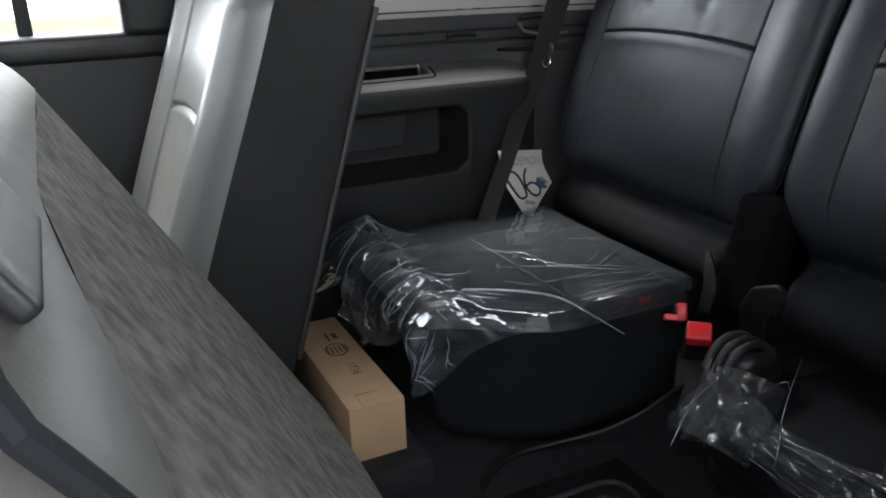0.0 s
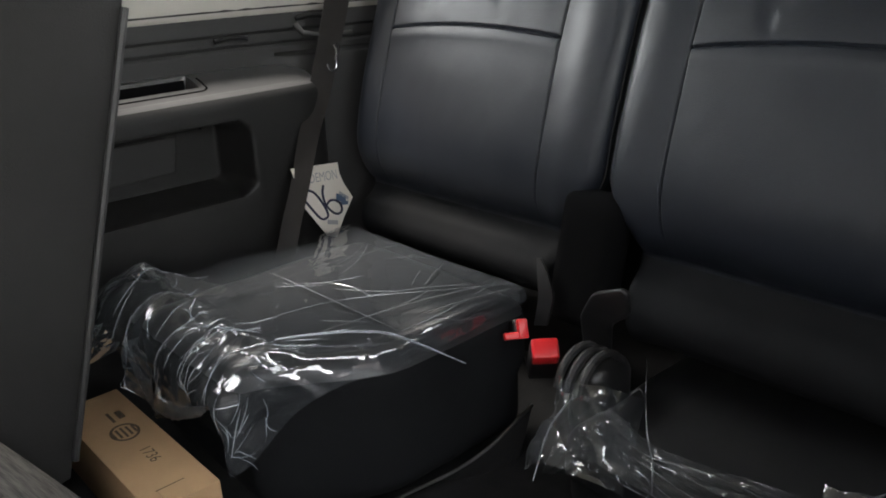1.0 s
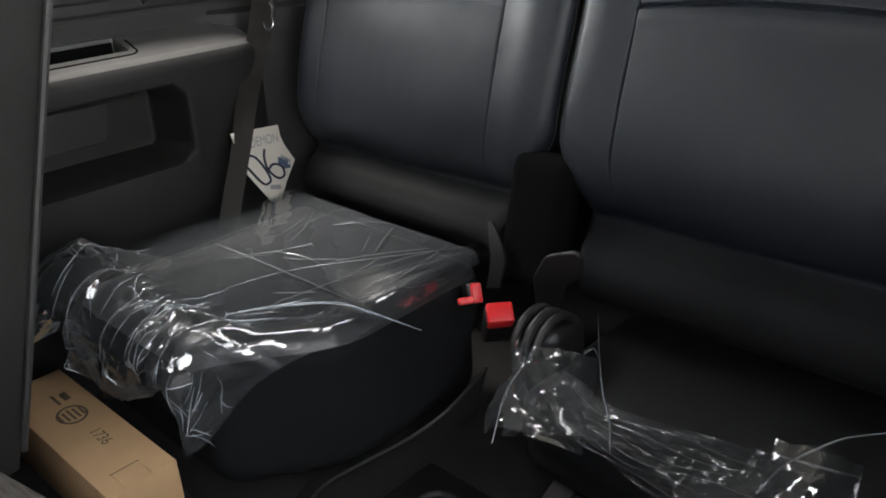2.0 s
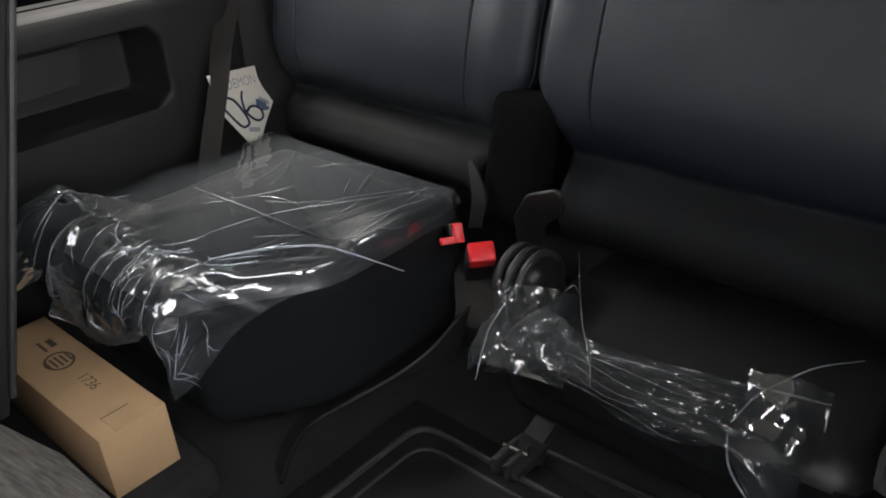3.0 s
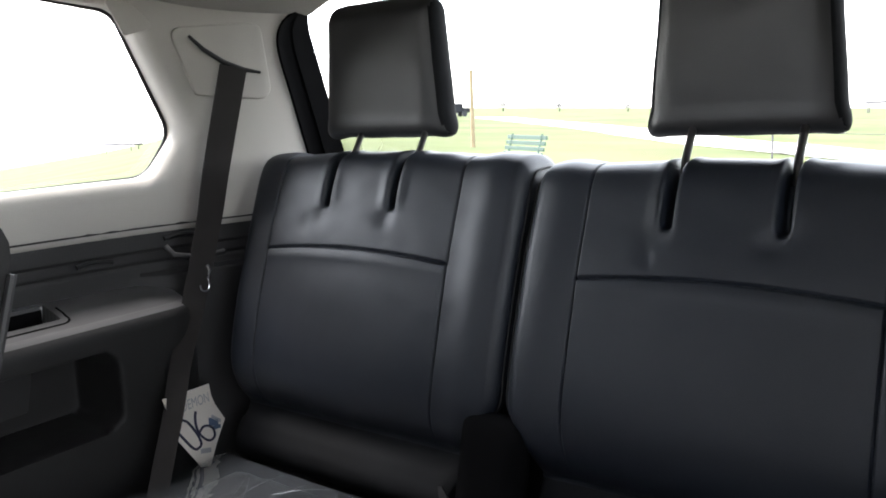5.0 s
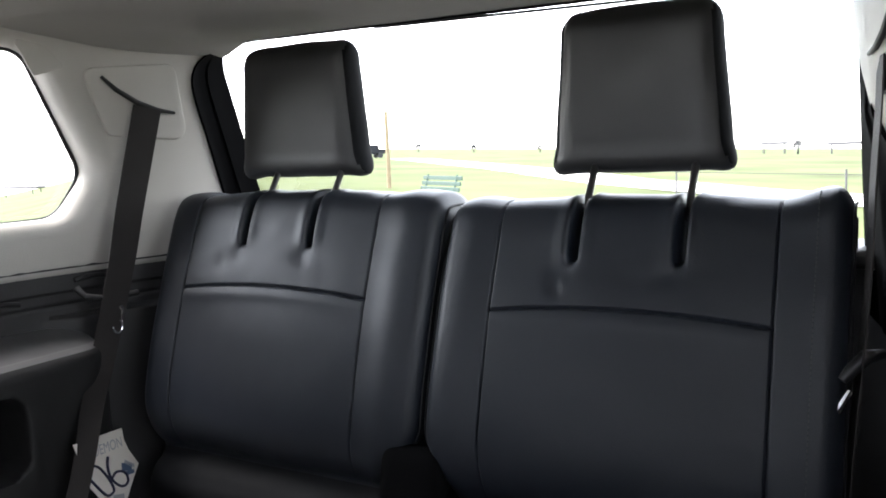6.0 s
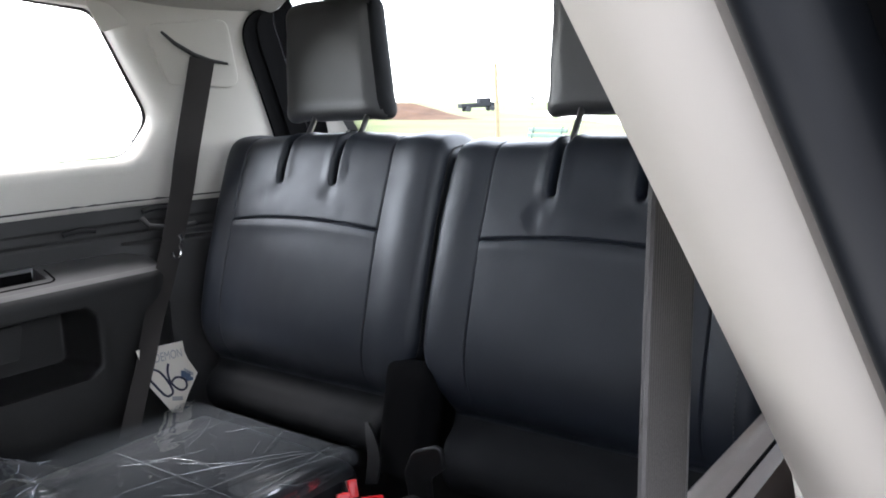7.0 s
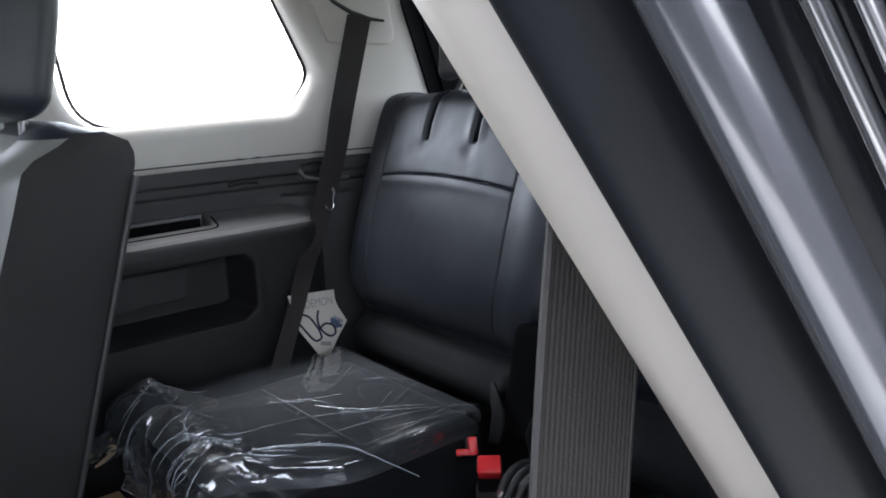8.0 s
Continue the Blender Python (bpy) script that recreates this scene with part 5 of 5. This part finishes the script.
LOWER = [(0.190, -0.288, 0.318), (0.228, -0.278, 0.308), (0.270, -0.284, 0.300), (0.315, -0.287, 0.300), (0.356, -0.280, 0.303), (0.388, -0.272, 0.315)]
part("drawn_band", film_band(UPPER, LOWER, 3.0), FILM_BAND, film_b, angle=20)
part("drawn_band", film_band([(x, y + 0.012, z - 0.001) for x, y, z in UPPER], [(x, y + 0.004, z + 0.008) for x, y, z in LOWER], 8.0), FILM_BAND, film_b, angle=20)
# highlights along the pleats, put in as thin pale strands
strands = bmesh.new()
for k in range(6):
    e, ph = (k + 0.5) / 6, 1.3 * k
    ta, tb = ([(i, *p) for i, p in enumerate(q)] for q in (UPPER, LOWER))
    v0, v1 = 0.2 + 0.9 * abs(math.sin(ph)), 4.9 - 1.2 * abs(math.sin(1.7 * ph))
    pts = [Vector(lerp_table(ta, v)).lerp(Vector(lerp_table(tb, v)), min(1, max(0, e + 0.06 * math.sin(2.1 * v + ph)))) + Vector((0, -0.75, 0.65)) * (0.010 * math.sin(math.pi * e) + 0.0055) for v in span(v0, v1, 24)]
    tube(pts, [0.0005 * (0.2 + 0.8 * abs(math.sin(0.8 * i + ph))) for i in range(24)], 5, bm=strands)
tagged(part("pleat_glint", strands, FILM_STRIP, film_b, "highlights of the pleats, drawn as thin bright strands"), kind="stuff")
for c in ([(0.387, -0.277, 0.335), (0.398, -0.287, 0.302), (0.430, -0.292, 0.268)], [(0.463, -0.272, 0.272), (0.462, -0.240, 0.305), (0.454, -0.196, 0.345)],
          [(0.378, -0.212, 0.350), (0.420, -0.206, 0.352), (0.454, -0.192, 0.348)], [(0.082, -0.222, 0.350), (0.078, -0.262, 0.320), (0.086, -0.300, 0.272)]):
    crease(c, 0.0013, film_b)
thread = thing("plastic_thread", "thin white plastic thread lying on the lowered cushion", "plastic strip", "plastic strips")
crease([(0.238, -0.286, 0.325), (0.221, -0.262, 0.345), (0.185, -0.219, 0.344), (0.135, -0.149, 0.342), (0.081, -0.068, 0.341)], 0.0009, thread, "strip")
crease([(0.122, -0.162, 0.342), (0.127, -0.150, 0.346), (0.143, -0.160, 0.342)], 0.0010, thread, "strip")
thread = thing("plastic_thread", "curved white plastic thread near the film's gathered end", "plastic strip", "plastic strips")
crease([(0.387, -0.271, 0.345), (0.393, -0.227, 0.352), (0.405, -0.185, 0.350), (0.423, -0.138, 0.347), (0.455, -0.093, 0.343)], 0.0013, thread, "strip")

# ---- print and tape on the carton ----
def on_carton(a, b, d=0.0):
    return M_BOX @ Vector((a, b, 0.128 + 0.0006 + d))


def flat_patch(pts, mat, parent, name):
    bm = bmesh.new()
    bm.faces.new([bm.verts.new(p) for p in pts])
    part(name, bm, mat, parent, smooth=False)


font = bpy.data.curves.new("digits", "FONT")
font.body, font.size, font.align_x = "1736", 0.020, "CENTER"
tmp = new("digits_tmp", font)
digits = bpy.data.meshes.new_from_object(tmp.evaluated_get(bpy.context.evaluated_depsgraph_get()))
bpy.data.objects.remove(tmp)
bm = bmesh.new()
bm.from_mesh(digits)
bpy.data.meshes.remove(digits)
for v in bm.verts:
    v.co = on_carton(0.040 + v.co.x, 0.000 + v.co.y)
part("number", bm, CARD_INK, carton, "printed number 1736", smooth=False)


def ring_print(cx, cy, r0, r1, n=36):
    bm = bmesh.new()
    a = [bm.verts.new(on_carton(cx + r0 * math.cos(t), cy + 0.8 * r0 * math.sin(t))) for t in (2 * math.pi * i / n for i in range(n))]
    b = [bm.verts.new(on_carton(cx + r1 * math.cos(t), cy + 0.8 * r1 * math.sin(t))) for t in (2 * math.pi * i / n for i in range(n))]
    for i in range(n):
        bm.faces.new((a[i], a[(i + 1) % n], b[(i + 1) % n], b[i]))
    return bm


part("round_stamp", ring_print(-0.030, 0.004, 0.0185, 0.0225), CARD_INK, carton, "faded round stamp", smooth=False)
for k in range(5):
    y = -0.010 + 0.0065 * k
    w = 0.014 - 0.002 * abs(k - 2)
    flat_patch([on_carton(-0.030 + sx * w, y + sy * 0.0016) for sx, sy in ((-1, -1), (1, -1), (1, 1), (-1, 1))], CARD_INK, carton, "stamp_line")
for a0, a1, b0, b1 in ((-0.088, -0.066, 0.012, 0.020), (-0.092, -0.062, 0.002, 0.006)):
    flat_patch([on_carton(a, b) for a, b in ((a0, b0), (a1, b0), (a1, b1), (a0, b1))], CARD_INK, carton, "small_print")
flap = box(0.118, 0.151, -0.020, 0.012, 0.1275, 0.1292, 0.0004, 1)
bmesh.ops.transform(flap, matrix=M_BOX, verts=flap.verts)
part("tuck_flap", flap, CARDBOARD, carton)
flat_patch([on_carton(a, b) for a, b in ((0.116, -0.021), (0.118, -0.021), (0.118, 0.013), (0.116, 0.013))], CARD_INK, carton, "flap_slot")

# ---- floor fittings between the seats ----
panel = thing("floor_panel", "black moulded floor panel between the seats", "floor panel")
part("panel", box(-0.02, 0.54, -0.82, -0.300, FLOOR_Z - 0.002, FLOOR_Z + 0.012, 0.006, 3), BLACK_PLASTIC, panel)


def rim(inset, z, r):
    ring = rounded_poly([(0.022 + inset, -0.79 + inset, 0.04), (0.022 + inset, -0.335 - inset, 0.035), (0.49 - inset, -0.335 - inset, 0.04), (0.49 - inset, -0.79 + inset, 0.04)])
    return tube([(a, b, z) for a, b in ring + ring[:1]], r, 8, caps=False)


part("rim", rim(0.0, FLOOR_Z + 0.014, 0.0045), PLASTIC, panel, "raised rim of the panel")
part("rim", rim(0.024, FLOOR_Z + 0.011, 0.0035), PLASTIC, panel, "inner rim of the panel")
rail = thing("seat_base_cover", "black carpeted cover beside the seat base, with a piped edge", "cover")
EDGE = [(-0.004, -0.200, 0.292), (-0.007, -0.227, 0.280), (-0.016, -0.271, 0.255), (-0.043, -0.311, 0.225), (-0.073, -0.370, 0.205), (-0.089, -0.423, 0.194), (-0.076, -0.467, 0.190), (-0.044, -0.512, 0.188)]
edge_at = [lerp_table([(i, *p) for i, p in enumerate(EDGE)], t) for t in span(0, len(EDGE) - 1, 50)]
part("piping", tube(edge_at, 0.0022, 8), DARK_STEEL, rail, "smooth piped edge")
part("cover", sheet(range(50), span(0, 1, 6), lambda i, k: Vector(edge_at[i]).lerp(Vector((edge_at[i][0] - 0.045, edge_at[i][1] + 0.02, FLOOR_Z - 0.003)), k)), FLOOR_CARPET, rail)
latch = thing("floor_latch", "black steel latch on the floor before the cushion", "latch")
part("strap", ribbon([(0.150, -0.205, FLOOR_Z + 0.035), (0.154, -0.245, FLOOR_Z + 0.028), (0.157, -0.290, FLOOR_Z + 0.018)], [0.030] * 3, [(1, 0.1, 0)] * 3, 0.004), BLACK_PLASTIC, latch)
bracket = box(0.138, 0.180, -0.342, -0.278, FLOOR_Z + 0.008, FLOOR_Z + 0.024, 0.004, 2)
part("bracket", bracket, PLASTIC, latch)
for dx in (0.149, 0.167):
    part("claw", box(dx - 0.004, dx + 0.004, -0.348, -0.300, FLOOR_Z + 0.010, FLOOR_Z + 0.036, 0.003, 2), PLASTIC, latch)
part("pin", tube([(0.142, -0.318, FLOOR_Z + 0.032), (0.176, -0.315, FLOOR_Z + 0.032)], 0.004, 10), CHROME, latch, "bright steel pin")
seam_bar = thing("floor_strip", "narrow black strip along the floor panel's edge", "strip")
part("strip", tube([(0.174, -0.282, FLOOR_Z + 0.016), (0.265, -0.276, FLOOR_Z + 0.016), (0.40, -0.268, FLOOR_Z + 0.016)], 0.004, 8), PLASTIC, seam_bar)

# hinge covers between the two seats
hinge = thing("hinge_cover", "black plastic hinge cover between the seats", "hinge cover", "hinge covers")
hb = rounded_block(0.098, 0.05, 0.185, 0.024, 8)
bmesh.ops.transform(hb, matrix=Matrix.Translation((0.003, -0.092, 0.468)) @ Matrix.Rotation(radians(-14), 4, "X"), verts=hb.verts)
part("cover", hb, BLACK_FELT, hinge)
part("lip", ribbon([(-0.054, -0.128, 0.466), (-0.040, -0.136, 0.446), (-0.030, -0.142, 0.420), (-0.034, -0.148, 0.380)], [0.006, 0.016, 0.022, 0.020], [(1, 0.25, 0.2)] * 4, 0.005), BLACK_PLASTIC, hinge, "curved plastic lip")
lip = plate_with_holes(rounded_poly([(0.028, 0.360, 0.01), (0.032, 0.412, 0.03), (0.058, 0.452, 0.03), (0.108, 0.474, 0.008), (0.104, 0.440, 0.02), (0.072, 0.415, 0.03), (0.062, 0.360, 0.01)]), [], 0.010,
                       lambda a, b, d: (a, -0.142 - (b - 0.42) * 0.25 - d, b), bevel=0.004)
part("lip", lip, BLACK_PLASTIC, hinge, "curved plastic lip")
hinge = thing("hinge_cover", "ribbed black plastic hinge cover beside the buckles", "hinge cover", "hinge covers")
for k in range(3):
    loop = [(0.062 + 0.017 * k, -0.185 + 0.045 * math.cos(a), 0.345 + 0.050 * math.sin(a)) for a in span(0.2, 2.9, 12)]
    part("rib", tube(loop, 0.0055, 8), PLASTIC, hinge)
hb = rounded_block(0.06, 0.08, 0.11, 0.025, 6)
bmesh.ops.transform(hb, matrix=Matrix.Translation((0.078, -0.165, 0.325)), verts=hb.verts)
part("cover", hb, BLACK_PLASTIC, hinge)


# ---- things outside ----
def place_out(x, y):
    return Vector((x, y, GZ(x, y)))


def bench(x, y, turn):
    th = thing("park_bench", "green slatted park bench on the grass", "bench")
    m = Matrix.Translation(place_out(x, y)) @ Matrix.Rotation(radians(turn), 4, "Z")
    def put(name, bm):
        bmesh.ops.transform(bm, matrix=m, verts=bm.verts)
        part(name, bm, GREEN_PAINT, th)
    for k in range(4):
        put("back_slat", box(-0.8, 0.8, 0.20 + 0.035 * k, 0.225 + 0.035 * k, 0.50 + 0.105 * k, 0.578 + 0.105 * k, 0.004, 1))
    for k in range(4):
        put("seat_slat", box(-0.8, 0.8, -0.28 + 0.115 * k, -0.19 + 0.115 * k, 0.43, 0.455, 0.004, 1))
    for sx in (-0.6, 0.6):
        put("leg", tube([(sx, -0.25, -0.05), (sx, -0.22, 0.42), (sx, 0.18, 0.42), (sx, 0.33, 0.92)], 0.022, 8))
        put("leg", tube([(sx, 0.24, -0.05), (sx, 0.18, 0.42)], 0.022, 8))
    return th


bench(-7.55, 12.6, -32)
pole = thing("wooden_pole", "bare wooden pole standing on the grass", "pole")
px, py = -15.9, 23.8
part("shaft", tube([place_out(px, py) + Vector((0, 0, z)) for z in (-0.3, 1.0, 2.1, 2.72)], [0.085, 0.08, 0.075, 0.07], 10), POLE_WOOD, pole)
part("cap", tube([place_out(px, py) + Vector((0, 0, z)) for z in (2.71, 2.76)], 0.085, 10), POLE_WOOD, pole)


def wire_fence(y, x0, x1):
    th = thing("wire_fence", "thin wire fence with slim posts across the field", "fence")
    for k in range(5):
        b = place_out(x0 + (x1 - x0) * k / 4, y)
        part("post", tube([b + Vector((0, 0, -0.1)), b + Vector((0, 0, 1.05))], 0.022, 6), FAR_WALL, th)
    for h in (0.55, 0.95):
        part("wire", tube([place_out(x0 + (x1 - x0) * k / 12, y) + Vector((0, 0, h)) for k in range(13)], 0.007, 5), FAR_WALL, th)
    return th


wire_fence(16.0, -3.6, 9.0)


def far_vehicle(x, y, turn, length, label):
    th = thing("parked_truck", label, "vehicle", "far vehicles")
    m = Matrix.Translation(place_out(x, y)) @ Matrix.Rotation(radians(turn), 4, "Z")
    def put(name, bm, mat):
        bmesh.ops.transform(bm, matrix=m, verts=bm.verts)
        part(name, bm, mat, th)
    put("bed", box(-length / 2, length * 0.1, -0.9, 0.9, 0.55, 1.15, 0.08, 2), FAR_DARK)
    put("bonnet", box(length * 0.28, length / 2, -0.9, 0.9, 0.55, 1.2, 0.12, 2), FAR_DARK)
    put("cab", box(length * 0.0, length * 0.32, -0.85, 0.85, 0.55, 1.85, 0.2, 3), FAR_DARK)
    for sx in (-0.32, 0.34):
        for sy in (-0.9, 0.9):
            put("wheel", tube([(sx * length, sy - 0.12, 0.38), (sx * length, sy + 0.12, 0.38)], 0.38, 14), RUBBER)


far_vehicle(-66, 93.5, 55, 5.4, "dark pickup truck parked far across the field")


def shelter(x, y, w):
    th = thing("picnic_shelter", "small dark open shelter far across the field", "shelter", "far shelters")
    b = place_out(x, y)
    part("roof", box(b.x - w / 2, b.x + w / 2, b.y - 1.5, b.y + 1.5, b.z + 2.3, b.z + 2.9, 0.15, 2), FAR_WALL, th)
    for sx in (-0.4, 0.4):
        for sy in (-1.2, 1.2):
            part("post", tube([(b.x + sx * w, b.y + sy, b.z - 0.2), (b.x + sx * w, b.y + sy, b.z + 2.35)], 0.12, 6), FAR_WALL, th)
    return th


shelter(-41.5, 210, 6)
shelter(-28.5, 215, 6)
shelter(-12.0, 215, 9)
shelter(-211, 134, 20)


def far_tree(x, y, h, seed):
    th = thing("far_tree", "dark distant tree at the edge of the field", "tree", "far trees")
    b = place_out(x, y)
    part("trunk", tube([b + Vector((0, 0, -0.3)), b + Vector((0.1, 0, h * 0.3)), b + Vector((0, 0.1, h * 0.65))], [0.25, 0.18, 0.06], 7), FAR_DARK, th)
    bm = bmesh.new()
    rng = random.Random(seed)
    for k in range(420):
        a, e, r = rng.uniform(0, 6.28), rng.uniform(-0.6, 1.5), rng.uniform(0.5, 1.0)
        c = b + Vector((math.cos(a) * math.cos(e) * r * h * 0.42, math.sin(a) * math.cos(e) * r * h * 0.42, h * 0.62 + math.sin(e) * r * h * 0.36))
        d = Vector((rng.uniform(-1, 1), rng.uniform(-1, 1), rng.uniform(-1, 1))).normalized()
        q = d.orthogonal().normalized()
        w = h * 0.05
        bm.faces.new([bm.verts.new(c + o) for o in (d * w, q * w * 0.6, -d * w, -q * w * 0.6)])
    part("crown", bm, FAR_DARK, th, smooth=False)


for i, (x, y, h) in enumerate([(-22, 205, 3.2), (-6, 230, 3.4), (-150, 245, 3.0), (-128, 245, 2.6), (-105, 248, 2.4), (6, 240, 4.0)]):
    far_tree(x, y, h, i)

mound = sheet(span(0, 1, 24), span(0, 2 * math.pi, 33), lambda r, a: (-47 + 11 * r * math.cos(a), 52 + 5 * r * math.sin(a),
              GZ(-47 + 11 * r * math.cos(a), 52 + 5 * r * math.sin(a)) + 1.5 * (1 - smoothstep(0, 1, r)) * (1 + 0.3 * noise.noise(Vector((r * 3 * math.cos(a), r * 3 * math.sin(a), 2)))) - 0.03))
solid("soil_mound", mound, SOIL, "low mound of brown soil on the field", "mound", kind="structure")
